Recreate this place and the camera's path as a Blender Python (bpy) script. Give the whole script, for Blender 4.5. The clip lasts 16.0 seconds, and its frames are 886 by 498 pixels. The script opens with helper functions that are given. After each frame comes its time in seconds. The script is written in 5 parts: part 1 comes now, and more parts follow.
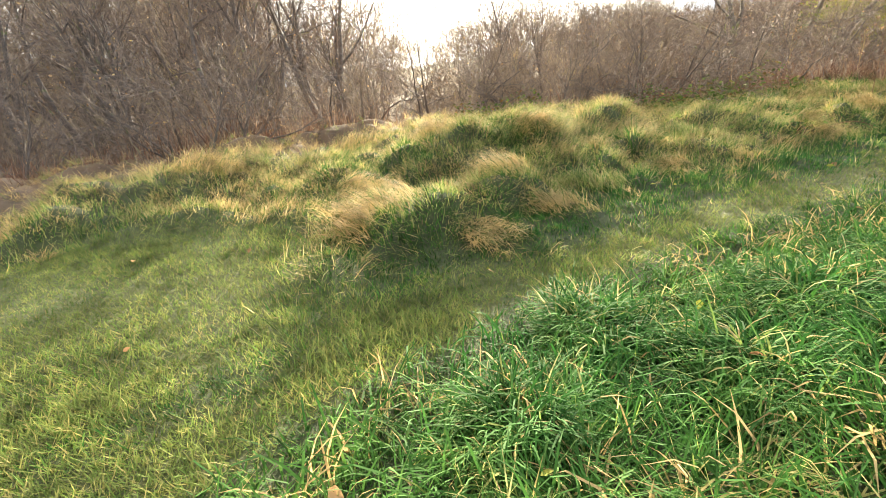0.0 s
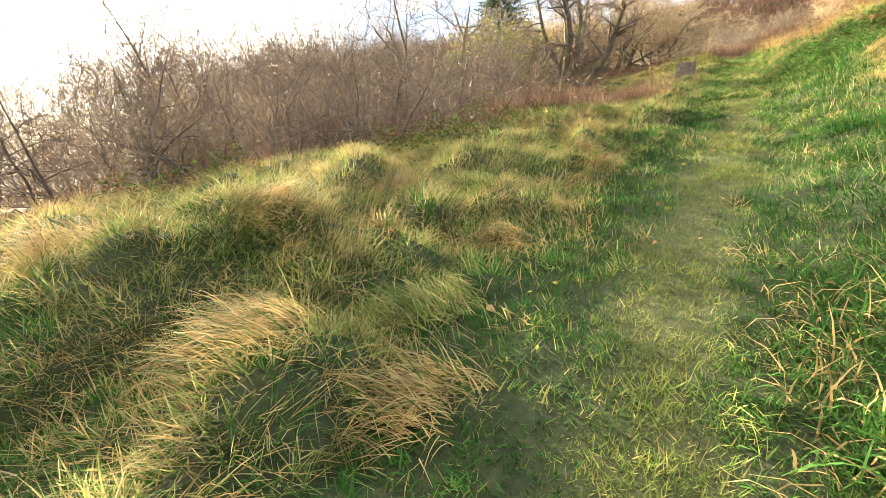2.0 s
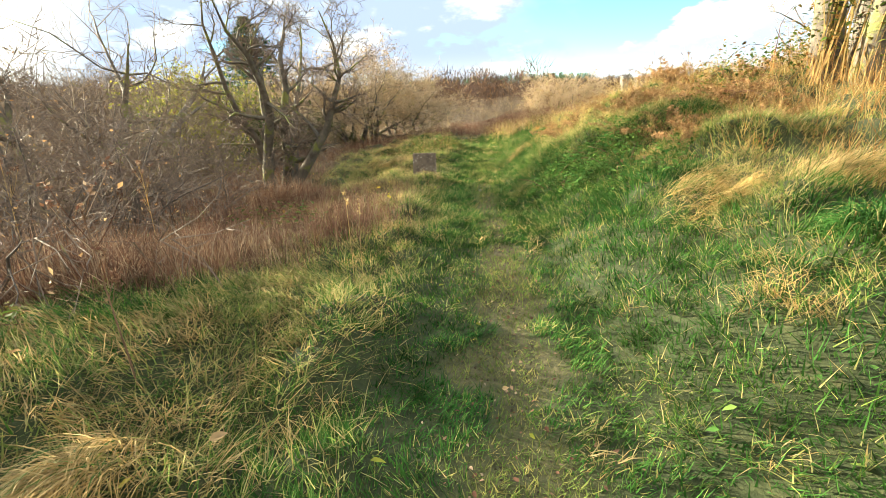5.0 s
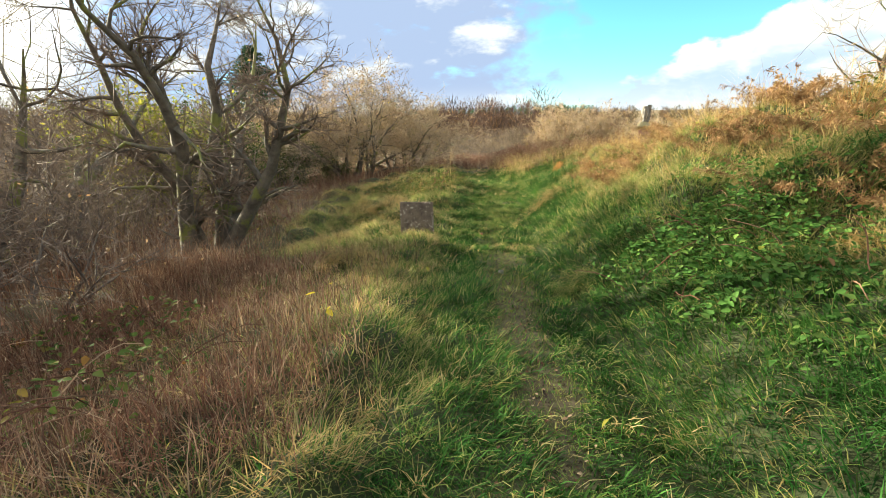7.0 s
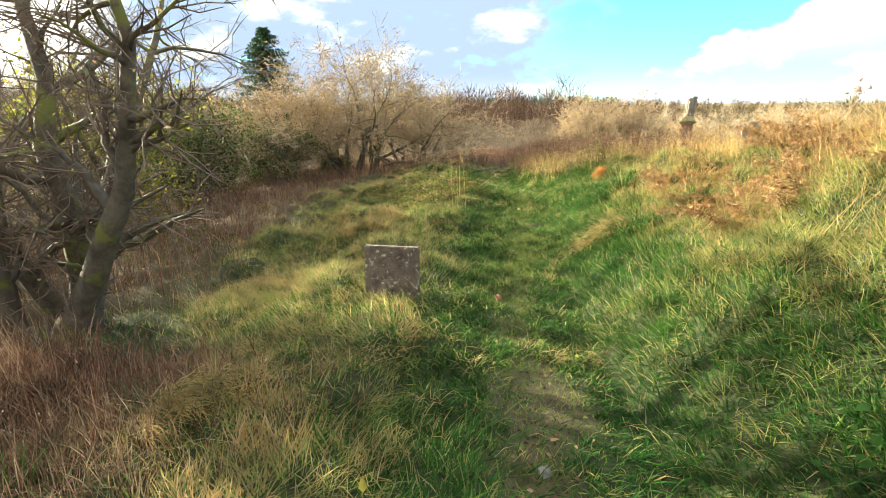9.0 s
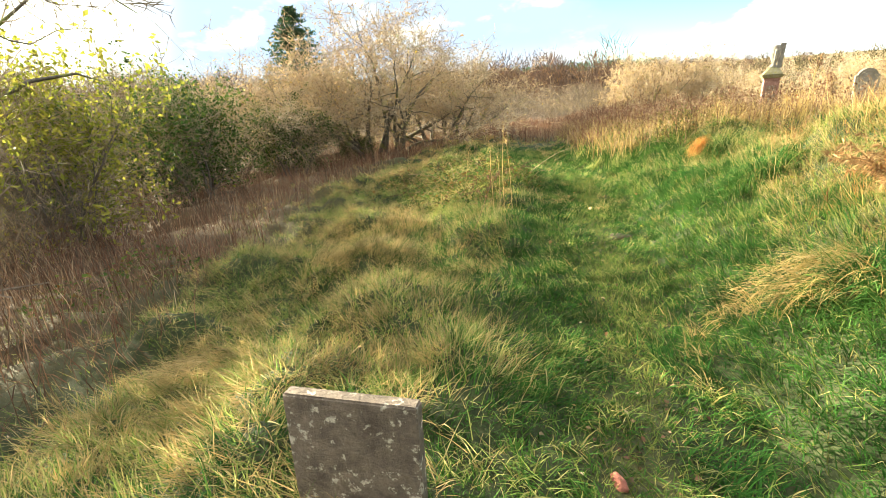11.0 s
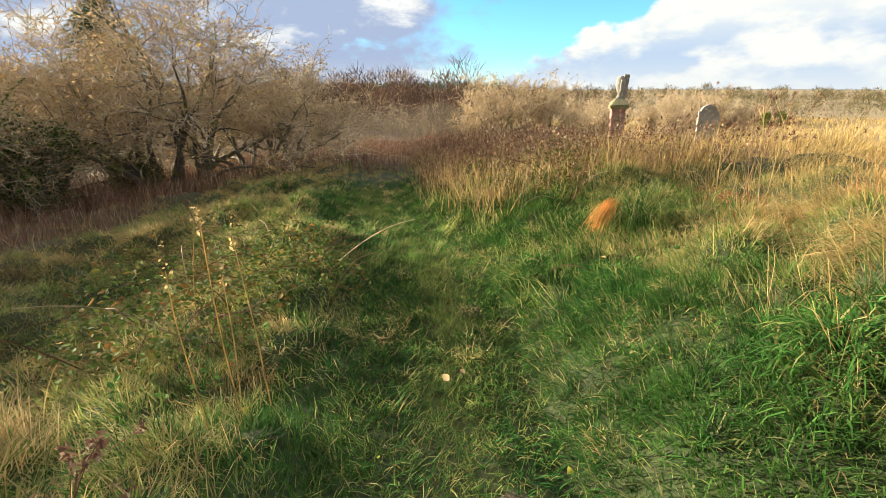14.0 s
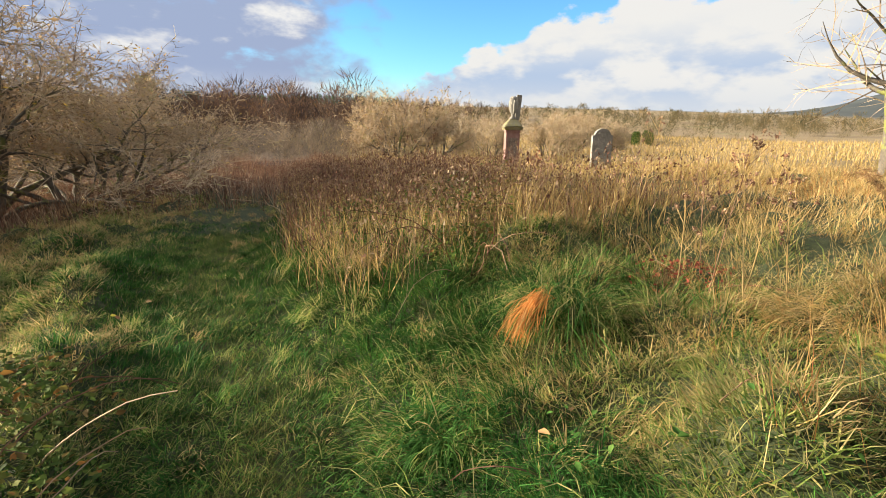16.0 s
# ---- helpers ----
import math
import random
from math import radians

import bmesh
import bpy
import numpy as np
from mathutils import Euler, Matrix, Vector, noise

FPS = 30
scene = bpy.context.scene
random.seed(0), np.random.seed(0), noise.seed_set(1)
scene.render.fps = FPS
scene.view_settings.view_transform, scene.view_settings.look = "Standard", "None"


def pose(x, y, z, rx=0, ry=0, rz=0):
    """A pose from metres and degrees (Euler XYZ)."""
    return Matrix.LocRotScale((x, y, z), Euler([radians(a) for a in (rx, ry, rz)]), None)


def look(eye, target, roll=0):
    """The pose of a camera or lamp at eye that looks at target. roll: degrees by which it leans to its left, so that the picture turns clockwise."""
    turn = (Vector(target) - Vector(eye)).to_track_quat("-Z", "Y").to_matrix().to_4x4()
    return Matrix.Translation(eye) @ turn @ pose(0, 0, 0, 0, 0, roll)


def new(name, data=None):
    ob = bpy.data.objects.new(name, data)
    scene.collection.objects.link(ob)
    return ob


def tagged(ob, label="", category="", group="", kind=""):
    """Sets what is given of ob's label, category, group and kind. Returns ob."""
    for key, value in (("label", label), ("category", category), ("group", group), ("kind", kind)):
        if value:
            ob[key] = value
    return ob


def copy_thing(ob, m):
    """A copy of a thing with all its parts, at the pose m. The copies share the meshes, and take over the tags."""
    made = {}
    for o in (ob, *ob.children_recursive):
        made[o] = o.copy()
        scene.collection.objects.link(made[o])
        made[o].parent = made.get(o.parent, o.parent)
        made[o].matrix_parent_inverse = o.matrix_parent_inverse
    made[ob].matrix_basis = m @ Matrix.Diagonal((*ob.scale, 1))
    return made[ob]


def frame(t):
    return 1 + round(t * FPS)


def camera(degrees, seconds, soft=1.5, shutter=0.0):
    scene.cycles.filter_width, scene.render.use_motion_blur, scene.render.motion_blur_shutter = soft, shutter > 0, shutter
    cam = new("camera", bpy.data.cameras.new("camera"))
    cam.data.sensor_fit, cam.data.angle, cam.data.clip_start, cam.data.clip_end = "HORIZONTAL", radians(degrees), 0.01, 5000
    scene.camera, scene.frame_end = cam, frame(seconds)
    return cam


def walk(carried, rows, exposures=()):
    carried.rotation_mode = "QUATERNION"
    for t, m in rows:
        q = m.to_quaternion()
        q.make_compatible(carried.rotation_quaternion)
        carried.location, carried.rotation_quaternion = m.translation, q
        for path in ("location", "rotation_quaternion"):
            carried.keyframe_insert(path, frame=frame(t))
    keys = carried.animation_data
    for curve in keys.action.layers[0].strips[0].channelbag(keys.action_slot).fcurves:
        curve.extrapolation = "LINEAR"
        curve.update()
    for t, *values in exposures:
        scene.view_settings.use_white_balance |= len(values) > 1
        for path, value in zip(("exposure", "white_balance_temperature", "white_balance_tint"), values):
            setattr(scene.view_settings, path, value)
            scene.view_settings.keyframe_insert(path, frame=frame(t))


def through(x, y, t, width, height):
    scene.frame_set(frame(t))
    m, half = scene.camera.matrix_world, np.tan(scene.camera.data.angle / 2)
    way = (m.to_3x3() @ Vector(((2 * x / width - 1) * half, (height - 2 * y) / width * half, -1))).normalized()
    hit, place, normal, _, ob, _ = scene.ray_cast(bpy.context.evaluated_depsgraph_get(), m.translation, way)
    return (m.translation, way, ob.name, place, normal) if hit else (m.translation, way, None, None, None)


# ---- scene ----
cam = camera(88.0, 16.0, soft=0.8)
PATH = [
    (0, (0.071, 0.830, 1.213), (-1.639, 1.567, 0.484), -7.4),
    (0.5, (-0.526, 0.768, 1.159), (-2.229, 1.477, 0.387), -9.5),
    (1, (-1.135, 0.901, 1.196), (-2.693, 1.879, 0.411), -10.2),
    (1.5, (-1.625, 1.352, 1.204), (-2.935, 2.649, 0.428), -10.1),
    (2, (-1.928, 2.002, 1.209), (-2.837, 3.618, 0.459), -8.7),
    (2.5, (-2.034, 2.798, 1.232), (-2.573, 4.597, 0.544), -7.2),
    (3, (-2.041, 3.532, 1.261), (-2.394, 5.369, 0.553), -6.3),
    (3.5, (-1.939, 4.356, 1.304), (-2.173, 6.207, 0.584), -5.0),
    (4, (-1.849, 5.145, 1.356), (-2.013, 7.006, 0.643), -3.9),
    (4.5, (-1.798, 5.952, 1.371), (-1.876, 7.831, 0.690), -3.4),
    (5, (-1.750, 6.712, 1.412), (-1.731, 8.609, 0.779), -2.2),
    (7.5, (-1.539, 10.535, 1.350), (-1.527, 12.468, 0.837), -1.3),
    (8, (-1.427, 11.298, 1.375), (-1.393, 13.231, 0.861), -1.5),
    (8.5, (-1.404, 11.930, 1.405), (-1.413, 13.858, 0.873), -0.5),
    (11, (-1.474, 15.130, 1.249), (-1.695, 17.007, 0.595), -3.6),
    (11.5, (-1.405, 15.717, 1.292), (-1.648, 17.588, 0.627), -4.1),
    (12, (-1.264, 16.321, 1.277), (-1.408, 18.207, 0.628), -2.9),
    (12.5, (-1.011, 17.001, 1.338), (-0.996, 18.901, 0.714), -2.0),
    (13, (-0.873, 17.558, 1.363), (-0.677, 19.452, 0.752), -0.9),
    (13.5, (-0.832, 18.138, 1.347), (-0.520, 20.016, 0.734), -0.4),
    (14, (-0.708, 18.696, 1.269), (-0.343, 20.563, 0.652), -0.2),
    (14.5, (-0.553, 19.311, 1.277), (-0.181, 21.173, 0.650), 0.0),
    (15, (-0.300, 19.844, 1.358), (0.133, 21.694, 0.732), 0.4),
    (15.5, (-0.075, 20.163, 1.505), (0.518, 21.979, 0.914), 1.1),
    (16, (0.114, 20.507, 1.419), (0.889, 22.264, 0.860), 0.9),
]
EXPOSURES = [(0, 3.1, 6850, 5), (1.5, 3.1, 7150, 9), (2.5, 3.03, 7200, 1), (5, 2.65, 7000, 0), (7.5, 2.2, 6700, 0), (8.5, 2.4, 6700, -1), (11, 2.85, 7100, -3), (12.5, 2.55, 6900, 0), (13.5, 2.02, 6900, 3), (15, 1.9, 6800, 6), (16, 1.7, 6800, 8)]
walk(cam, [(t, look(eye, target, roll)) for t, eye, target, roll in PATH], EXPOSURES)

# ---- light ----
SUN_AZ, SUN_EL = 60.0, 14.5          # degrees to the left of +y, degrees above the horizon
sun_dir = Vector((-math.sin(radians(SUN_AZ)) * math.cos(radians(SUN_EL)), math.cos(radians(SUN_AZ)) * math.cos(radians(SUN_EL)), math.sin(radians(SUN_EL))))
sun = new("sun", bpy.data.lights.new("sun", "SUN"))
sun.data.energy, sun.data.angle, sun.data.color = 5.0, radians(0.6), (1.0, 0.88, 0.70)
sun.matrix_world = look(sun_dir * 100, (0, 0, 0))

world = bpy.data.worlds.new("sky")
scene.world = world
world.use_nodes = True
wn, wl = world.node_tree.nodes, world.node_tree.links
wn.clear()


def wnode(kind, **values):
    n = wn.new(kind)
    for k, v in values.items():
        if k in n.inputs:
            n.inputs[k].default_value = v
    return n


w_out, w_bg = wn.new("ShaderNodeOutputWorld"), wn.new("ShaderNodeBackground")
w_sky = wn.new("ShaderNodeTexSky")
w_sky.sky_type, w_sky.sun_disc = "NISHITA", False
w_sky.sun_elevation, w_sky.sun_rotation = radians(SUN_EL), radians(-SUN_AZ)
w_sky.air_density, w_sky.dust_density, w_sky.ozone_density = 1.0, 0.1, 4.0
w_co = wn.new("ShaderNodeTexCoord")
w_xyz = wn.new("ShaderNodeSeparateXYZ")
wl.new(w_co.outputs["Generated"], w_xyz.inputs[0])


def wmath(op, a, b=None):
    n = wn.new("ShaderNodeMath")
    n.operation = op
    for i, v in enumerate((a, b)):
        if v is None:
            continue
        if isinstance(v, (int, float)):
            n.inputs[i].default_value = v
        else:
            wl.new(v, n.inputs[i])
    return n.outputs[0]


def wramp(fac, *stops):
    """A smooth step or a chain of values over fac."""
    r = wn.new("ShaderNodeValToRGB")
    e = r.color_ramp.elements
    while len(e) < len(stops):
        e.new(0.5)
    for el, (p, c) in zip(e, stops):
        el.position, el.color = p, (*((c, c, c) if isinstance(c, (int, float)) else c), 1)
    wl.new(fac, r.inputs["Fac"])
    return r.outputs["Color"]


def wstep(v, lo, hi):
    n = wn.new("ShaderNodeMapRange")
    n.interpolation_type = "SMOOTHSTEP"
    wl.new(v, n.inputs["Value"])
    n.inputs["From Min"].default_value, n.inputs["From Max"].default_value = lo, hi
    return n.outputs["Result"]


def wmix(fac, a, b, kind="MIX"):
    n = wn.new("ShaderNodeMix")
    n.data_type, n.blend_type = "RGBA", kind
    for key, v in (("Factor", fac), ("A", a), ("B", b)):
        if isinstance(v, (int, float)):
            n.inputs[key].default_value = v
        elif isinstance(v, tuple):
            n.inputs[key].default_value = (*v, 1)
        else:
            wl.new(v, n.inputs[key])
    return n.outputs["Result"]


def wnoise(scale, detail, rough, shift, flat=1.7):
    m = wn.new("ShaderNodeMapping")
    m.inputs["Scale"].default_value, m.inputs["Location"].default_value = (1.0, 1.0, flat), shift
    wl.new(w_co.outputs["Generated"], m.inputs["Vector"])
    n = wnode("ShaderNodeTexNoise", Scale=scale, Detail=detail, Roughness=rough)
    wl.new(m.outputs["Vector"], n.inputs["Vector"])
    return n.outputs["Fac"]


# degrees to the right of +y, and above the horizon
w_az = wmath("MULTIPLY", wmath("ARCTAN2", w_xyz.outputs["X"], w_xyz.outputs["Y"]), 57.2958)
w_el = wmath("MULTIPLY", wmath("ARCSINE", w_xyz.outputs["Z"]), 57.2958)
w_fine, w_mid, w_soft = wnoise(11.0, 7.0, 0.52, (0.3, 0.1, 0.2)), wnoise(4.2, 5.0, 0.5, (1.7, 0.4, 0.9)), wnoise(7.0, 5.0, 0.55, (0.9, 2.1, 0.1), 2.2)
# the white cumulus bank over the moor: its top climbs towards the right
w_top = wmath("MULTIPLY", wramp(wmath("DIVIDE", wmath("ADD", w_az, 90.0), 180.0), (0.585, 0.0), (0.612, 0.14), (0.66, 0.30), (0.70, 0.43), (0.74, 0.50), (0.83, 0.52), (1.0, 0.6)), 24.0)
w_bank = wstep(wmath("SUBTRACT", wmath("ADD", w_top, wmath("MULTIPLY", wmath("SUBTRACT", w_fine, 0.5), 9.0)), w_el), -0.5, 0.6)
w_bank = wmath("MULTIPLY", w_bank, wstep(w_az, 14.0, 18.0))
# the grey-blue cloud over the wood, with white rents
w_grey = wstep(wmath("ADD", wmath("SUBTRACT", 12.0, w_az), wmath("ADD", wmath("MULTIPLY", wmath("SUBTRACT", w_mid, 0.5), 34.0), wmath("MULTIPLY", wmath("SUBTRACT", w_fine, 0.5), 26.0))), -5.0, 6.0)
# unseen cloud overhead and behind, added to brighten the ambient light
w_behind = wmath("MULTIPLY", wmath("MAXIMUM", wstep(w_az, 75.0, 100.0), wstep(w_el, 20.0, 35.0)), wstep(w_mid, 0.34, 0.5))
w_cloud = wmath("MAXIMUM", wmath("MULTIPLY", w_grey, wstep(w_soft, 0.22, 0.42)), w_behind)
w_white = wmath("MAXIMUM", wstep(w_soft, 0.52, 0.70), wstep(w_az, -30.0, -52.0))
# that unseen cloud is kept white for more fill light
w_white = wmath("MAXIMUM", w_white, wmath("MAXIMUM", wstep(w_el, 20.0, 40.0), wstep(w_az, 75.0, 100.0)))
w_sunny = wn.new("ShaderNodeVectorMath")
w_sunny.operation = "DOT_PRODUCT"
w_sunny.inputs[1].default_value = sun_dir
wl.new(w_co.outputs["Generated"], w_sunny.inputs[0])
w_blue = wmix(1.0, w_sky.outputs["Color"], (0.62, 0.92, 1.05), "MULTIPLY")
w_greycol = wmix(w_white, (1.30, 1.6, 2.4), (3.3, 3.3, 3.35))
w_col = wmix(w_cloud, w_blue, w_greycol)
w_under = wmath("MULTIPLY", wstep(w_soft, 0.42, 0.60), wstep(w_el, 11.0, 4.0))
w_col = wmix(w_bank, w_col, wmix(w_under, (3.1, 3.1, 3.15), (1.7, 2.15, 2.95)))
# pale haze along the horizon, and bright cloud round the sun
w_col = wmix(wmath("MULTIPLY", wstep(w_el, 5.0, 0.5), 0.7), w_col, (2.6, 2.75, 3.0))
w_col = wmix(wstep(w_sunny.outputs["Value"], 0.88, 0.995), w_col, (9.0, 8.6, 7.8))
wl.new(w_col, w_bg.inputs["Color"])
w_bg.inputs["Strength"].default_value = 0.086
wl.new(w_bg.outputs["Background"], w_out.inputs["Surface"])


# ---- materials ----
def material(name):
    m = bpy.data.materials.new(name)
    m.use_nodes = True
    t = m.node_tree
    t.nodes.clear()
    out = t.nodes.new("ShaderNodeOutputMaterial")
    return m, t, out


def nd(t, kind, **values):
    n = t.nodes.new(kind)
    for k, v in values.items():
        n.inputs[k.replace("_", " ")].default_value = v
    return n


def ramp(t, fac, stops):
    r = t.nodes.new("ShaderNodeValToRGB")
    e = r.color_ramp.elements
    while len(e) < len(stops):
        e.new(0.5)
    for el, (p, c) in zip(e, stops):
        el.position, el.color = p, (*c, 1)
    t.links.new(fac, r.inputs["Fac"])
    return r.outputs["Color"]


def mixed(t, fac, a, b, kind="MIX"):
    n = t.nodes.new("ShaderNodeMix")
    n.data_type, n.blend_type = "RGBA", kind
    for key, v in (("Factor", fac), ("A", a), ("B", b)):
        if isinstance(v, (int, float)):
            n.inputs[key].default_value = v
        elif isinstance(v, tuple):
            n.inputs[key].default_value = (*v, 1)
        else:
            t.links.new(v, n.inputs[key])
    return n.outputs["Result"]


def coords(t):
    return t.nodes.new("ShaderNodeTexCoord").outputs["Object"]


def noise_fac(t, scale, detail=4.0, rough=0.55, vec=None):
    n = nd(t, "ShaderNodeTexNoise", Scale=scale, Detail=detail, Roughness=rough)
    t.links.new(vec if vec is not None else coords(t), n.inputs["Vector"])
    return n.outputs["Fac"]


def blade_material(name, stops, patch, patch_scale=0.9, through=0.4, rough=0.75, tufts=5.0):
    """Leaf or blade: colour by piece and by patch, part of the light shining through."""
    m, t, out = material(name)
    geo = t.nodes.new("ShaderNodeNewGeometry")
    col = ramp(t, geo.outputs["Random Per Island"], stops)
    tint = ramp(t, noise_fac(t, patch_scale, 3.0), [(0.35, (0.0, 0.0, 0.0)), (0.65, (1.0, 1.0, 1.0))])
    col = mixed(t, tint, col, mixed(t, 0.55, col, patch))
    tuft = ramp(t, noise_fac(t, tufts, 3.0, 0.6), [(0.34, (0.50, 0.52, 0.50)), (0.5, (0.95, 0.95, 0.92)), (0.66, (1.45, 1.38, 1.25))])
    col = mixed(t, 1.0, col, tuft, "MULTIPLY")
    bs = nd(t, "ShaderNodeBsdfPrincipled", Roughness=rough)
    bs.inputs["Specular IOR Level"].default_value = 0.10
    t.links.new(col, bs.inputs["Base Color"])
    tr = t.nodes.new("ShaderNodeBsdfTranslucent")
    t.links.new(col, tr.inputs["Color"])
    mx = t.nodes.new("ShaderNodeMixShader")
    mx.inputs[0].default_value = through
    t.links.new(bs.outputs[0], mx.inputs[1])
    t.links.new(tr.outputs[0], mx.inputs[2])
    t.links.new(mx.outputs[0], out.inputs["Surface"])
    return m


def bumped(t, bs, fac, strength, distance):
    b = nd(t, "ShaderNodeBump", Strength=strength, Distance=distance)
    t.links.new(fac, b.inputs["Height"])
    t.links.new(b.outputs["Normal"], bs.inputs["Normal"])


def stone_material(name, dark, light, lichen, scale, rough=0.9, lichen_at=0.58, bump=0.6):
    m, t, out = material(name)
    bs = nd(t, "ShaderNodeBsdfPrincipled", Roughness=rough)
    v = coords(t)
    fine = noise_fac(t, scale * 6, 6.0, 0.65, v)
    col = ramp(t, noise_fac(t, scale, 5.0, 0.6, v), [(0.3, dark), (0.7, light)])
    col = mixed(t, ramp(t, fine, [(0.35, (0.0, 0.0, 0.0)), (0.65, (1.0, 1.0, 1.0))]), mixed(t, 0.45, col, dark), col)
    spots = ramp(t, noise_fac(t, scale * 2.7, 6.0, 0.7, v), [(lichen_at, (0.0, 0.0, 0.0)), (lichen_at + 0.06, (1.0, 1.0, 1.0))])
    col = mixed(t, spots, col, lichen)
    t.links.new(col, bs.inputs["Base Color"])
    bumped(t, bs, fine, bump, 0.02)
    t.links.new(bs.outputs[0], out.inputs["Surface"])
    return m


def bark_material(name, dark, light, moss, moss_at=0.55):
    m, t, out = material(name)
    bs = nd(t, "ShaderNodeBsdfPrincipled", Roughness=0.9)
    v = coords(t)
    col = ramp(t, noise_fac(t, 9.0, 5.0, 0.65, v), [(0.3, dark), (0.7, light)])
    spots = ramp(t, noise_fac(t, 2.6, 5.0, 0.7, v), [(moss_at, (0.0, 0.0, 0.0)), (moss_at + 0.08, (1.0, 1.0, 1.0))])
    col = mixed(t, spots, col, moss)
    t.links.new(col, bs.inputs["Base Color"])
    bumped(t, bs, noise_fac(t, 30.0, 4.0, 0.6, v), 0.7, 0.02)
    t.links.new(bs.outputs[0], out.inputs["Surface"])
    return m


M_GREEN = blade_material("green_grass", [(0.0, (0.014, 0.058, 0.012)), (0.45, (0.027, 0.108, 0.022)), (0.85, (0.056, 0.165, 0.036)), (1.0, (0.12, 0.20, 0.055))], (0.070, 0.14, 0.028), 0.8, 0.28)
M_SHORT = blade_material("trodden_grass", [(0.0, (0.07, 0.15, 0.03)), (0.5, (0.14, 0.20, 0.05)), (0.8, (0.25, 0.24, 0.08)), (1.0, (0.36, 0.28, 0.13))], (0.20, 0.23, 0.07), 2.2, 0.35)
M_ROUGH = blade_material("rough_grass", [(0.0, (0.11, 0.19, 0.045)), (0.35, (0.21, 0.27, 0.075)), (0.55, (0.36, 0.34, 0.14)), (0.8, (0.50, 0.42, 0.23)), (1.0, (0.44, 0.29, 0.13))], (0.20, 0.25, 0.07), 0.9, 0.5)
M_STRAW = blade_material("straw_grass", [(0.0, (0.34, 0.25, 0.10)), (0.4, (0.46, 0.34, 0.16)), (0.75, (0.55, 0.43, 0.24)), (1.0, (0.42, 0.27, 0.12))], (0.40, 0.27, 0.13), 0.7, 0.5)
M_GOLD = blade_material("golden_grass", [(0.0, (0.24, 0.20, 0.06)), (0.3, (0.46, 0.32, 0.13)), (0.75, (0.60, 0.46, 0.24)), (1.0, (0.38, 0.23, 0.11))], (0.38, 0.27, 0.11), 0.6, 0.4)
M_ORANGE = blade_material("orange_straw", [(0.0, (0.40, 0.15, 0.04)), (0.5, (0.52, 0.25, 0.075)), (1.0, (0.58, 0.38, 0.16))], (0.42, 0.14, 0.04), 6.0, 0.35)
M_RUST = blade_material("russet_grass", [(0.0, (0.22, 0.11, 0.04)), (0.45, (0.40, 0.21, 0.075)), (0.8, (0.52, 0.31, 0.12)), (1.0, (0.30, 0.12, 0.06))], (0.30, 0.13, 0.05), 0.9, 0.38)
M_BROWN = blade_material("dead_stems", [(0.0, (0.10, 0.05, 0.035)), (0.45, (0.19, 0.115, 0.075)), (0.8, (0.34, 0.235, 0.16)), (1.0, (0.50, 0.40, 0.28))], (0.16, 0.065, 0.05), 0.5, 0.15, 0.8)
M_BRACKEN = blade_material("bracken_frond", [(0.0, (0.19, 0.10, 0.055)), (0.5, (0.34, 0.21, 0.11)), (1.0, (0.52, 0.38, 0.22))], (0.28, 0.16, 0.08), 0.8, 0.3, 0.8)
M_LEAF = blade_material("bramble_leaf", [(0.0, (0.045, 0.075, 0.02)), (0.5, (0.09, 0.145, 0.03)), (0.78, (0.18, 0.16, 0.04)), (0.9, (0.17, 0.085, 0.035)), (1.0, (0.36, 0.15, 0.04))], (0.09, 0.12, 0.03), 1.3, 0.3, 0.75)
M_NETTLE = blade_material("weed_leaf", [(0.0, (0.045, 0.12, 0.025)), (0.6, (0.085, 0.21, 0.045)), (1.0, (0.20, 0.28, 0.07))], (0.09, 0.17, 0.045), 1.5, 0.35)
M_YELLOW = blade_material("yellow_leaf", [(0.0, (0.52, 0.40, 0.03)), (0.6, (0.62, 0.50, 0.06)), (1.0, (0.60, 0.40, 0.26))], (0.60, 0.46, 0.06), 3.0, 0.4)
M_HEDGE = blade_material("holly_leaf", [(0.0, (0.035, 0.075, 0.02)), (0.6, (0.075, 0.135, 0.03)), (0.9, (0.15, 0.19, 0.045)), (1.0, (0.28, 0.24, 0.05))], (0.035, 0.06, 0.02), 0.6, 0.25, 0.75)
M_WILLOW = blade_material("willow_leaf", [(0.0, (0.16, 0.19, 0.03)), (0.6, (0.30, 0.31, 0.05)), (1.0, (0.44, 0.38, 0.08))], (0.20, 0.20, 0.05), 0.6, 0.4)
M_BUD = blade_material("withered_leaf", [(0.0, (0.26, 0.17, 0.10)), (0.5, (0.46, 0.33, 0.20)), (0.9, (0.58, 0.44, 0.25)), (1.0, (0.60, 0.43, 0.06))], (0.30, 0.20, 0.12), 0.8, 0.3)
M_NEEDLE = blade_material("conifer_needles", [(0.0, (0.03, 0.07, 0.035)), (0.6, (0.055, 0.11, 0.05)), (1.0, (0.10, 0.16, 0.07))], (0.05, 0.085, 0.045), 0.5, 0.15)
M_FARTWIG = blade_material("far_twigs", [(0.0, (0.05, 0.036, 0.034)), (0.5, (0.095, 0.065, 0.055)), (0.85, (0.17, 0.10, 0.06)), (1.0, (0.32, 0.18, 0.06))], (0.07, 0.045, 0.045), 0.04, 0.2, 0.9, 0.25)
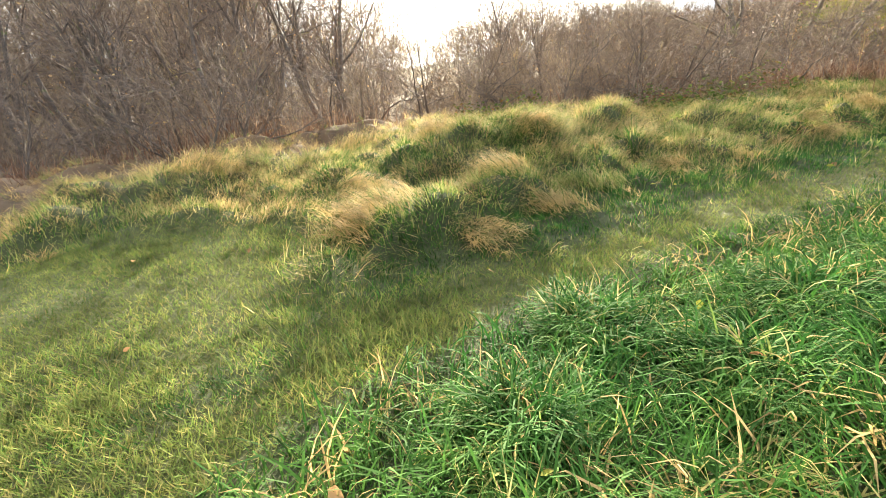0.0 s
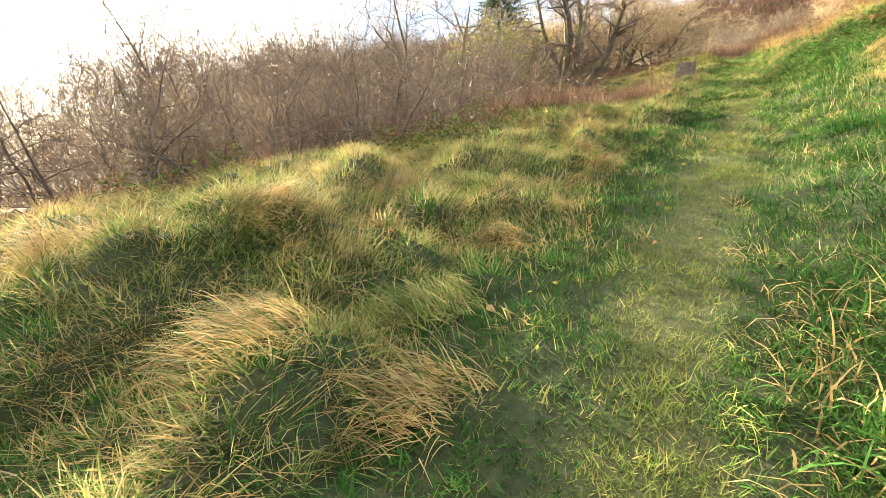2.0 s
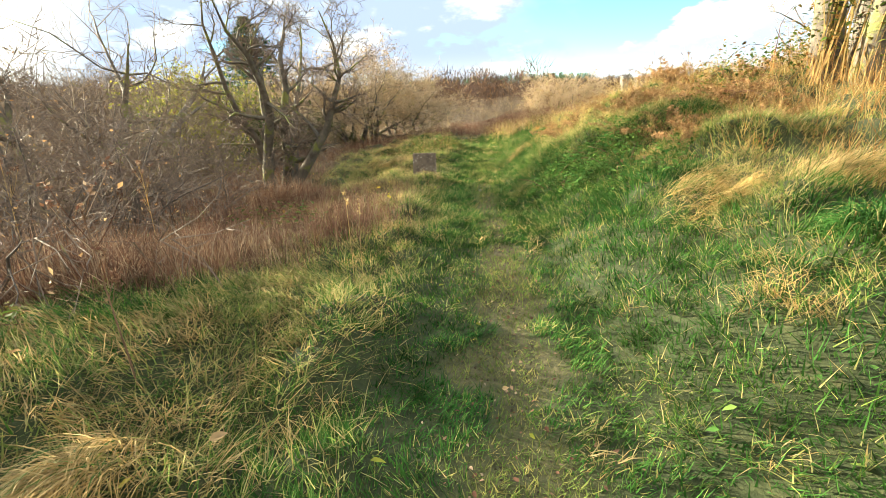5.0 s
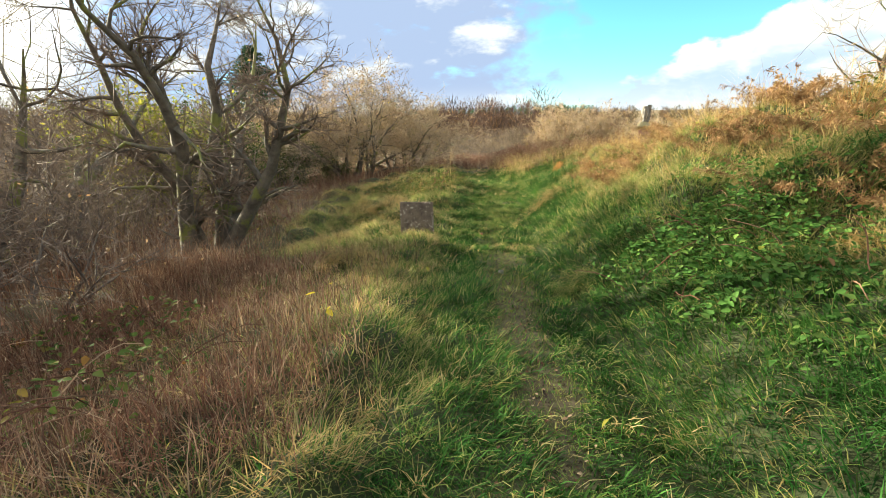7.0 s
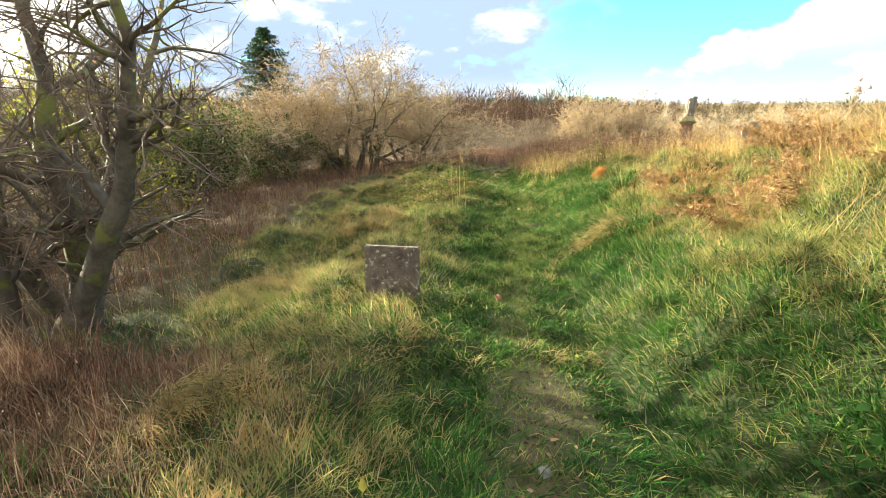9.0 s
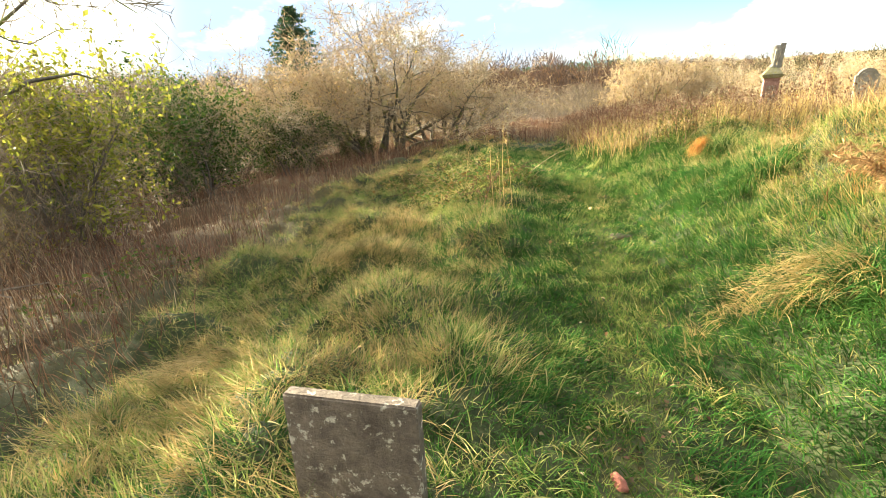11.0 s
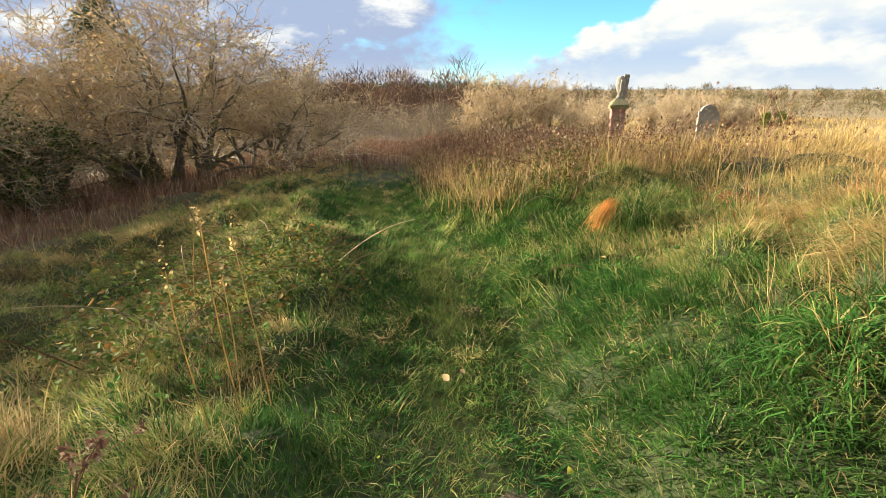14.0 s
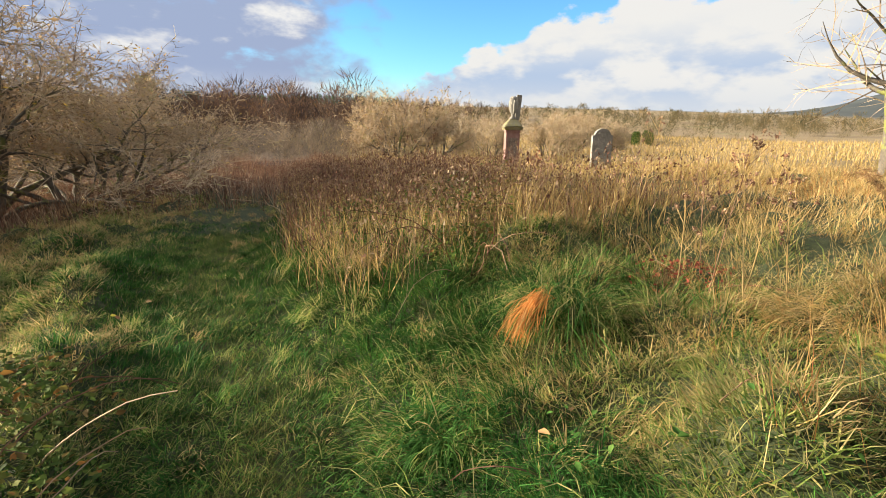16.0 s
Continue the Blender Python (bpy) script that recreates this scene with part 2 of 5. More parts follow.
M_SIDETWIG = blade_material("thicket_twigs", [(0.0, (0.10, 0.08, 0.068)), (0.5, (0.20, 0.155, 0.13)), (0.9, (0.33, 0.26, 0.21)), (1.0, (0.34, 0.28, 0.10))], (0.16, 0.13, 0.10), 0.15, 0.2, 0.9, 0.5)
M_MOORTWIG = blade_material("moor_twigs", [(0.0, (0.055, 0.055, 0.03)), (0.5, (0.12, 0.09, 0.055)), (0.85, (0.20, 0.14, 0.08)), (1.0, (0.30, 0.20, 0.10))], (0.06, 0.075, 0.035), 0.06, 0.15, 0.9, 0.15)
M_TWIG = bark_material("twig_bark", (0.22, 0.155, 0.11), (0.42, 0.33, 0.235), (0.34, 0.31, 0.12), 0.58)
M_SCRUB = bark_material("scrub_twig", (0.10, 0.070, 0.055), (0.25, 0.185, 0.14), (0.20, 0.17, 0.07), 0.60)
M_PALE = bark_material("lichened_twig", (0.30, 0.215, 0.14), (0.54, 0.43, 0.30), (0.44, 0.40, 0.17), 0.56)
M_BARK = bark_material("thorn_bark", (0.055, 0.045, 0.035), (0.17, 0.145, 0.115), (0.17, 0.18, 0.05), 0.52)
M_BARK_DARK = bark_material("wood_bark", (0.06, 0.048, 0.04), (0.15, 0.12, 0.10), (0.11, 0.13, 0.05), 0.60)
M_SLAB = stone_material("slate_slab", (0.075, 0.055, 0.045), (0.30, 0.23, 0.185), (0.56, 0.50, 0.42), 9.0, 0.9, 0.57, 1.0)
M_SANDSTONE = stone_material("red_sandstone", (0.17, 0.085, 0.075), (0.36, 0.22, 0.19), (0.42, 0.37, 0.30), 4.0, 0.92, 0.60)
M_GREYSTONE = stone_material("grey_stone", (0.14, 0.13, 0.115), (0.32, 0.30, 0.27), (0.44, 0.41, 0.33), 5.0, 0.9, 0.58)
M_MOSSY = stone_material("mossy_stone", (0.13, 0.12, 0.08), (0.30, 0.27, 0.20), (0.19, 0.18, 0.04), 7.0, 0.95, 0.50)
M_SOIL = stone_material("earth_heap", (0.03, 0.02, 0.012), (0.10, 0.068, 0.04), (0.06, 0.09, 0.03), 12.0, 0.95, 0.62, 1.0)
M_BRICK = stone_material("brick_lump", (0.22, 0.07, 0.05), (0.36, 0.13, 0.10), (0.30, 0.20, 0.16), 20.0, 0.9, 0.66)

# water
M_WATER, t_, o_ = material("pool_water")
b_ = nd(t_, "ShaderNodeBsdfPrincipled", Roughness=0.08)
b_.inputs["Base Color"].default_value = (0.03, 0.03, 0.025, 1)
bumped(t_, b_, noise_fac(t_, 3.0, 3.0), 0.12, 0.05)
t_.links.new(b_.outputs[0], o_.inputs["Surface"])


# ---- the lie of the land ----
def hashed(ix, iy, seed):
    h = (ix * 374761393 + iy * 668265263 + seed * 974711) & 0x7FFFFFFF
    h = ((h ^ (h >> 13)) * 1274126177) & 0x7FFFFFFF
    return ((h ^ (h >> 16)) & 0xFFFF) / 65535.0


def value_noise(x, y, scale, seed=0):
    """Smooth noise from 0 to 1, of one bump in each 1/scale metres."""
    u, v = np.asarray(x) * scale, np.asarray(y) * scale
    iu, iv = np.floor(u).astype(np.int64), np.floor(v).astype(np.int64)
    fu, fv = u - iu, v - iv
    fu, fv = fu * fu * (3 - 2 * fu), fv * fv * (3 - 2 * fv)
    a, b = hashed(iu, iv, seed), hashed(iu + 1, iv, seed)
    c, d = hashed(iu, iv + 1, seed), hashed(iu + 1, iv + 1, seed)
    return (a * (1 - fu) + b * fu) * (1 - fv) + (c * (1 - fu) + d * fu) * fv


def smooth(a, b, x):
    s = np.clip((np.asarray(x) - a) / (b - a), 0, 1)
    return s * s * (3 - 2 * s)


def path_x(y):
    return np.interp(y, [-20, 0.2, 1.1, 2.1, 3.0, 5.5, 7.2, 9, 11.3, 14.2, 16.4, 18, 20, 21.6, 23.5, 26, 29.5, 35, 60],
                     [-1.2, -1.5, -1.85, -1.96, -1.93, -1.80, -1.59, -1.36, -1.12, -1.0, -0.85, -0.6, -0.35, -0.1, 0.1, -0.4, -0.2, 0.5, 4.0])


def trodden(x, y):
    """1 on the trodden line and on the worn ground at its start, 0 off it."""
    d = x - path_x(y)
    d = np.where(d > 0, d * (1 + 0.9 * smooth(5.0, 3.5, y)), -d)
    line = 1 - smooth(0.10, 0.40 + 0.2 * smooth(4.5, 2.0, y) - 0.14 * smooth(7, 10, y), d + 0.34 * (value_noise(x, y, 2.6, 5) - 0.5) + 0.16 * (value_noise(x, y, 7.0, 15) - 0.5))
    worn = 1 - smooth(0.8, 1.35, np.hypot((x + 3.3) / 1.5, (y + 0.1) / 1.25) + 0.4 * (value_noise(x, y, 1.3, 6) - 0.5))
    line = line * (1 - 0.6 * smooth(16, 18.5, y) * (0.4 + 0.6 * value_noise(x, y, 1.7, 8)))
    return np.maximum(line * smooth(33, 27, y), worn)


def bare(x, y):
    """How much earth shows on the trodden line."""
    return trodden(x, y) * np.interp(y, [0, 4, 8, 11, 15, 17, 19, 23], [0.12, 0.2, 0.35, 0.8, 0.75, 0.35, 0.12, 0.25]) * smooth(0.25, 0.6, value_noise(x, y, 1.9, 9) + 0.25)


def domes(x, y, cell, seed):
    """Rounded humps of uneven size, at most one in each square cell: 0 between them, up to 1 on top."""
    u, v = np.asarray(x, float) / cell, np.asarray(y, float) / cell
    iu, iv = np.floor(u).astype(np.int64), np.floor(v).astype(np.int64)
    best = np.zeros(np.broadcast(u, v).shape)
    for du in (-1, 0, 1):
        for dv in (-1, 0, 1):
            a, b = iu + du, iv + dv
            cx, cy = a + 0.15 + 0.7 * hashed(a, b, seed), b + 0.15 + 0.7 * hashed(a, b, seed + 1)
            size = 0.35 + 0.5 * hashed(a, b, seed + 2)
            tall = np.clip(1.5 * hashed(a, b, seed + 3) - 0.35, 0, 1)
            best = np.maximum(best, tall * np.clip(1 - ((u - cx) ** 2 + (v - cy) ** 2) / size ** 2, 0, 1) ** 0.8)
    return best


def land(x, y):
    """The height of the bare ground."""
    x, y = np.asarray(x, float), np.asarray(y, float)
    d = x - path_x(y)
    z = np.interp(y, [-40, 0, 11, 14, 18, 22, 25, 30, 38, 60, 130, 300, 600, 1500, 4000], [0.6, 0, 0, -0.08, -0.38, -0.42, -0.45, -0.65, -1.0, -1.8, -2.4, 0.5, 12, 30, 40])
    # the bank on the uphill side
    rise = np.interp(y, [-10, 4, 9, 14.5, 19, 22.5, 26, 37, 80], [0.45, 0.5, 1.10, 2.1, 1.8, 1.1, 0.9, 0.45, 0.3])
    z = z + np.where(d > 0.5, rise * (1 - np.exp(-np.maximum(d - 0.5, 0) / 2.1)) + 0.9 * np.tanh(np.maximum(d - 4, 0) / 40), 0)
    z = z - 0.6 * np.exp(-((np.maximum(d, 0) - 40) / 20) ** 2) * smooth(20, 60, y)
    z = z - 0.044 * np.clip(d, -12, 16)
    # the slope down into the gully
    edge = np.interp(y, [-8, 3, 7, 14, 20, 34], [7.0, 7.0, 3.6, 1.1, 0.9, 1.6])
    fall = 0.19 * np.maximum(-d - edge, 0)
    z = z - 2.1 * np.tanh(fall / 2.1) + 3.0 * np.tanh(0.05 * np.maximum(-d - 22, 0) / 3.0)
    z = z + 0.18 * np.exp(-((d + 3.0) / 1.3) ** 2 - ((y - 4.5) / 3.5) ** 2)
    # hummocks in the rough
    near = smooth(90, 25, np.hypot(x, y - 12))
    off = 1 - trodden(x, y)
    z = z + near * off * ((0.06 + 0.10 * smooth(0.8, 2.5, np.abs(d))) * (value_noise(x, y, 0.55, 1) - 0.5) + smooth(0.7, 2.2, np.abs(d)) * (0.26 * (value_noise(x, y, 1.15, 2) - 0.45)))
    humped = smooth(0.45, 1.3, np.where(d > 0, d * 0.6, -d)) * off * smooth(45, 30, np.hypot(x, y - 12)) * smooth(0.3, 0.9, np.hypot(x + 1.97, y - 16.25)) * (1 - smooth(-0.9, -1.4, d) * smooth(7, 9, y) * smooth(17, 15, y))
    z = z + humped * (0.26 * domes(x, y, 0.85, 61) + 0.11 * domes(x, y, 0.34, 71) - 0.07)
    z = z + 0.05 * smooth(0.2, 0.5, np.abs(d)) * off * (domes(x, y, 0.24, 81) - 0.3) * near
    z = z - 0.015 * (1 - off)
    far = smooth(60, 300, np.hypot(x, y))
    z = z + far * (5 * (value_noise(x, y, 0.0045, 3) - 0.5) + 1.6 * (value_noise(x, y, 0.016, 4) - 0.5))
    # the far hill on the right
    z = z + 115 * np.exp(-(((x - 2280) / 330) ** 2 + ((y - 900) / 240) ** 2))
    return z


def mesh_of(name, verts, *faces, flat=True):
    """A mesh from arrays of vertices and of faces (three or four corners each)."""
    me = bpy.data.meshes.new(name)
    verts = np.ascontiguousarray(verts, dtype=np.float32).reshape(-1, 3)
    faces = [np.asarray(f, dtype=np.int32) for f in faces if len(f)]
    loops = np.concatenate([f.ravel() for f in faces])
    starts, at = [], 0
    for f in faces:
        starts.append(at + np.arange(len(f), dtype=np.int32) * f.shape[1])
        at += f.size
    starts = np.concatenate(starts).astype(np.int32)
    me.vertices.add(len(verts))
    me.vertices.foreach_set("co", verts.ravel())
    me.loops.add(len(loops))
    me.loops.foreach_set("vertex_index", loops)
    me.polygons.add(len(starts))
    me.polygons.foreach_set("loop_start", starts)
    me.update(calc_edges=True)
    me.polygons.foreach_set("use_smooth", np.full(len(starts), not flat))
    me.validate()
    return me


def thing(name, m, label, category, group="", kind=""):
    ob = new(name)
    ob.matrix_basis = m
    ob.empty_display_size = 0.1
    return tagged(ob, label, category, group, kind)


def part(name, me, mat, parent=None, label=""):
    """One mesh, under its thing."""
    ob = new(name, me)
    if not me.materials:
        me.materials.append(mat)
    ob.parent = parent
    if name in ("foliage", "frond", "seed_head", "stem", "crown", "creeper", "ivy", "green_blade", "straw_blade", "dead_blade"):
        ob["kind"] = "stuff"
    return tagged(ob, label) if label else ob


def axis_steps(near_lo, near_hi, step, reach, grow):
    a = list(np.arange(near_lo, near_hi + 1e-6, step))
    s = step
    while a[-1] < reach:
        s *= grow
        a.append(a[-1] + s)
    s = step
    while a[0] > -reach:
        s *= grow
        a.insert(0, a[0] - s)
    return np.array(a)


gx, gy = axis_steps(-9, 6, 0.12, 3200, 1.12), axis_steps(-3, 31, 0.12, 3200, 1.12)
GX, GY = np.meshgrid(gx, gy)
GZ = land(GX, GY)
nx, ny = len(gx), len(gy)
idx = np.arange(nx * ny).reshape(ny, nx)
quads = np.stack([idx[:-1, :-1], idx[:-1, 1:], idx[1:, 1:], idx[1:, :-1]], -1).reshape(-1, 4)
M_GROUND, t_, o_ = material("turf_and_soil")
b_ = nd(t_, "ShaderNodeBsdfPrincipled", Roughness=0.95)
v_ = coords(t_)
soil = ramp(t_, noise_fac(t_, 9.0, 8.0, 0.7, v_), [(0.3, (0.045, 0.03, 0.019)), (0.55, (0.105, 0.072, 0.044)), (0.7, (0.20, 0.14, 0.085))])
thatch = ramp(t_, noise_fac(t_, 14.0, 6.0, 0.7, v_), [(0.3, (0.014, 0.024, 0.006)), (0.55, (0.036, 0.048, 0.014)), (0.75, (0.08, 0.075, 0.028))])
turf = ramp(t_, noise_fac(t_, 18.0, 6.0, 0.7, v_), [(0.3, (0.03, 0.045, 0.012)), (0.55, (0.075, 0.09, 0.025)), (0.75, (0.14, 0.13, 0.05))])
at5_ = t_.nodes.new("ShaderNodeAttribute")
at5_.attribute_name = "turf"
thatch = mixed(t_, at5_.outputs["Fac"], thatch, turf)
moor = ramp(t_, noise_fac(t_, 0.035, 10.0, 0.72, v_), [(0.32, (0.085, 0.06, 0.034)), (0.45, (0.20, 0.14, 0.07)), (0.55, (0.28, 0.20, 0.10)), (0.68, (0.13, 0.13, 0.05))])
at_ = t_.nodes.new("ShaderNodeAttribute")
at_.attribute_name = "worn"
at2_ = t_.nodes.new("ShaderNodeAttribute")
at2_.attribute_name = "moor"
c_ = mixed(t_, at_.outputs["Fac"], thatch, soil)
litter = ramp(t_, noise_fac(t_, 3.0, 8.0, 0.7, v_), [(0.3, (0.05, 0.035, 0.022)), (0.55, (0.12, 0.075, 0.045)), (0.75, (0.16, 0.13, 0.06))])
at3_ = t_.nodes.new("ShaderNodeAttribute")
at3_.attribute_name = "litter"
c_ = mixed(t_, at2_.outputs["Fac"], c_, moor)
# far ground: dark heath with the blue haze of distance put into its colour
hazy_heath = ramp(t_, noise_fac(t_, 0.012, 8.0, 0.65, v_), [(0.35, (0.022, 0.032, 0.036)), (0.65, (0.055, 0.062, 0.058))])
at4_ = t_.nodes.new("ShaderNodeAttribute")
at4_.attribute_name = "hazy_heath"
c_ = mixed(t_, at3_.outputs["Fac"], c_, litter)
c_ = mixed(t_, at4_.outputs["Fac"], c_, hazy_heath)
t_.links.new(c_, b_.inputs["Base Color"])
bumped(t_, b_, noise_fac(t_, 25.0, 6.0, 0.7, v_), 0.8, 0.03)
t_.links.new(b_.outputs[0], o_.inputs["Surface"])
g_me = mesh_of("ground", np.stack([GX, GY, GZ], -1), quads, flat=False)
# the blue of distance comes into the ground colour from 900 to 1500 m
for key, val in (("worn", bare(GX, GY)), ("turf", trodden(GX, GY)), ("moor", smooth(14, 34, np.hypot(GX, GY - 14)) * smooth(1.5, 5.0, GX - path_x(GY))), ("hazy_heath", smooth(900, 1500, np.hypot(GX, GY))), ("litter", np.maximum(smooth(-3.5, -6.5, GX - path_x(GY)), smooth(33, 37, GY) * smooth(4, 1, GX - path_x(GY))) * smooth(300, 120, GY))):
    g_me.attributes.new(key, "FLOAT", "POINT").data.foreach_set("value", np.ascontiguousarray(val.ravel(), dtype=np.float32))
g_me.materials.append(M_GROUND)
tagged(new("ground", g_me), "rough grassy hillside with a narrow trodden earth path", "ground", kind="structure")


# ---- blades of grass, stems and leaves ----
def blades(x, y, length, width, heading, lean, droop, rng, lift=0.0, segs=2, z=None):
    """Ribbons that rise from the ground at x, y, lean towards heading (radians) and droop at the tip. Arrays of one size."""
    n = len(x)
    z = land(x, y) - 0.008 + lift if z is None else z
    base = np.stack([x, y, z], -1)
    out = np.stack([np.cos(heading), np.sin(heading), np.zeros(n)], -1)
    side_a = heading + np.pi / 2 + rng.uniform(-0.9, 0.9, n)
    side = np.stack([np.cos(side_a), np.sin(side_a), rng.uniform(-0.3, 0.3, n)], -1) * (width / 2)[:, None]
    rings = []
    p, a = base, lean.copy()
    for k in range(segs + 1):
        f = k / segs
        if k < segs:
            w = 1 - 0.55 * f
            rings += [p - side * w, p + side * w]
        else:
            rings += [p]
        step = (length / segs)[:, None]
        p = p + step * (out * np.sin(a)[:, None] + np.array([0, 0, 1.0]) * np.cos(a)[:, None])
        a = a + droop
    V = np.stack(rings, 1)
    k = V.shape[1]
    o = (np.arange(n) * k)[:, None]
    q = np.concatenate([o + np.array([[2 * s, 2 * s + 1, 2 * s + 3, 2 * s + 2]]) for s in range(segs - 1)]) if segs > 1 else np.zeros((0, 4), int)
    tr = o + np.array([[k - 3, k - 2, k - 1]])
    return V.reshape(-1, 3), q, tr


def stuff(name, mat, label, category, sets):
    """One object of all the ribbons given."""
    Vs, Qs, Ts, at = [], [], [], 0
    for V, q, tr in sets:
        Vs.append(V), Qs.append(q + at), Ts.append(tr + at)
        at += len(V)
    me = mesh_of(name, np.concatenate(Vs), np.concatenate(Qs), np.concatenate(Ts))
    me.materials.append(mat)
    return tagged(new(name, me), label, category, kind="stuff")


def scatter(rng, n, x0, x1, y0, y1, keep):
    """Random places in a rectangle, kept with the chance that keep(x, y) gives."""
    x, y = rng.uniform(x0, x1, n), rng.uniform(y0, y1, n)
    ok = rng.random(n) < keep(x, y)
    return x[ok], y[ok]


def clumped(rng, cx, cy, per, radius):
    """Blades round clump centres: places, the way outward, and the number of the clump."""
    n = len(cx) * per
    who = np.repeat(np.arange(len(cx)), per)
    a, r = rng.uniform(0, 2 * np.pi, n), radius * np.sqrt(rng.random(n))
    return cx[who] + r * np.cos(a), cy[who] + r * np.sin(a), a, who


def swath(x, y):
    """The way in which the grass lies, in radians."""
    lie = 2 * np.pi * (value_noise(x, y, 0.5, 21) * 1.3 + 0.45 * value_noise(x, y, 2.1, 22)) - 1.2
    e = 0.05
    gx_, gy_ = (land(x + e, y) - land(x - e, y)) / (2 * e), (land(x, y + e) - land(x, y - e)) / (2 * e)
    steep = smooth(0.15, 0.6, np.hypot(gx_, gy_))
    return np.arctan2(np.sin(lie) * (1 - 0.8 * steep) - gy_ * 1.8 * steep, np.cos(lie) * (1 - 0.8 * steep) - gx_ * 1.8 * steep)


def off_path(x, y):
    return x - path_x(y)


def dry_part(x, y):
    """0 where the grass is green, 1 where it is dry."""
    d = off_path(x, y)
    left = smooth(-0.35, -1.5, d) * np.interp(y, [0, 12, 16, 40], [0.94, 0.88, 0.98, 0.82])
    right = smooth(np.interp(y, [0, 8, 12, 18, 26], [4.5, 2.2, 1.1, 0.9, 1.5]), np.interp(y, [0, 8, 12, 18, 26], [6.5, 4.0, 2.0, 1.8, 2.6]), d)
    patch = 0.75 * (value_noise(x, y, 0.5, 31) - 0.5) + 0.6 * (value_noise(x, y, 1.6, 32) - 0.5)
    return np.clip(np.maximum(left, right) + patch * smooth(0.3, 1.0, np.abs(d)) * (1 - smooth(0.2, 0.5, d) * smooth(8, 5, y)), 0, 1)


def weed_zone(x, y):
    """1 where dead brown weeds take the place of grass."""
    d = off_path(x, y)
    edge = np.interp(y, [-6, 2, 6, 8, 10.5, 12, 15, 17, 20, 24, 30, 40], [-7.2, -7.4, -5.2, -3.4, -1.6, -0.9, -1.45, -3.0, -4.6, -5.2, -4.2, -3.0])
    return smooth(edge + 0.3, edge - 0.7, d + 0.7 * (value_noise(x, y, 1.1, 54) - 0.5))


def brown_keep(x, y):
    return weed_zone(x, y) * smooth(-16, -9, off_path(x, y)) * (0.3 + 0.7 * value_noise(x, y, 0.8, 48))


rng = np.random.default_rng(7)
lawn, worn_set, rough_set, straw_set, gold_set = [], [], [], [], []

# short grass on the trodden ground
y = rng.uniform(-1.8, 29, 330000)
x = path_x(y) + rng.uniform(-0.75, 0.75, len(y))
u, v = scatter(rng, 260000, -6.0, -0.4, -1.8, 3.2, lambda x, y: trodden(x, y))
x, y = np.concatenate([x, u]), np.concatenate([y, v])
ok = rng.random(len(x)) < (1 - 0.55 * bare(x, y)) * (0.25 + 0.75 * trodden(x, y))
x, y = x[ok], y[ok]
n = len(x)
worn_set.append(blades(x, y, rng.uniform(0.025, 0.075, n) * (0.6 + 0.9 * value_noise(x, y, 2.0, 51)) * (1 + 0.5 * smooth(16, 19, y)), rng.uniform(0.005, 0.009, n), rng.uniform(0, 6.3, n), rng.uniform(0.5, 1.4, n), rng.uniform(0, 0.5, n), rng, segs=1))

# green grass beside it
def green_keep(x, y):
    d = off_path(x, y)
    return (1 - trodden(x, y)) * (1 - dry_part(x, y)) * smooth(4.5, 1.6, np.abs(d)) * (0.3 + 0.7 * value_noise(x, y, 1.6, 42)) * (0.35 + 0.65 * smooth(0.3, 0.55, value_noise(x, y, 4.2, 93)))


cx, cy = scatter(rng, 40000, -5.5, 4.0, -1.0, 29, green_keep)
x, y, a, who = clumped(rng, cx, cy, 26, 0.08)
n = len(x)
tall = (0.45 + 1.1 * value_noise(x, y, 1.1, 43)) * (0.42 + 0.8 * smooth(0.4, 1.7, np.abs(off_path(x, y)))) * (1 - 0.6 * trodden(x, y))
head = np.where(rng.random(n) < 0.7, swath(x, y) + rng.normal(0, 0.5, n), a)
lawn.append(blades(x, y, rng.uniform(0.07, 0.20, n) * tall, rng.uniform(0.004, 0.009, n) * (1 + 0.9 * smooth(22, 28, y)), head, rng.uniform(0.3, 1.25, n), rng.uniform(0.2, 0.8, n), rng))

x, y = scatter(rng, 22000, -1.9, 3.0, 0.2, 4.6, lambda x, y: smooth(0.2, 0.5, off_path(x, y)) * (0.3 + 0.7 * smooth(0.3, 0.55, value_noise(x, y, 1.4, 53))))
gone = rng.random(len(x)) < 0.04 + 0.4 * smooth(0.55, 0.75, value_noise(x, y, 2.6, 94))
for sel, target in ((~gone, lawn), (gone, straw_set)):
    n = int(sel.sum())
    target.append(blades(x[sel], y[sel], rng.uniform(0.10, 0.30, n), rng.uniform(0.006, 0.012, n), rng.uniform(0, 6.3, n), rng.uniform(0.1, 1.2, n), rng.uniform(0.3, 0.9, n), rng, segs=3))

# an even floor of finer grass under it all
x, y = scatter(rng, 680000, -7.0, 4.5, -2, 30, lambda x, y: (1 - trodden(x, y)) * (0.25 + 0.75 * smooth(4.5, 2.0, np.abs(off_path(x, y) + 0.5))) * (1 - 0.8 * weed_zone(x, y)) * (0.55 + 0.45 * smooth(0.25, 0.5, value_noise(x, y, 5.5, 91))))
n = len(x)
green = rng.random(n) > 0.15 + (0.72 + 0.15 * smooth(1.0, 2.0, off_path(x, y))) * dry_part(x, y)
head, length, wide = swath(x, y) + rng.normal(0, 1.2, n), rng.uniform(0.05, 0.15, n) * (0.6 + 0.5 * smooth(0.3, 1.2, np.abs(off_path(x, y)))), rng.uniform(0.006, 0.011, n)
lean, droop = rng.uniform(0.2, 1.2, n), rng.uniform(0.1, 0.8, n)
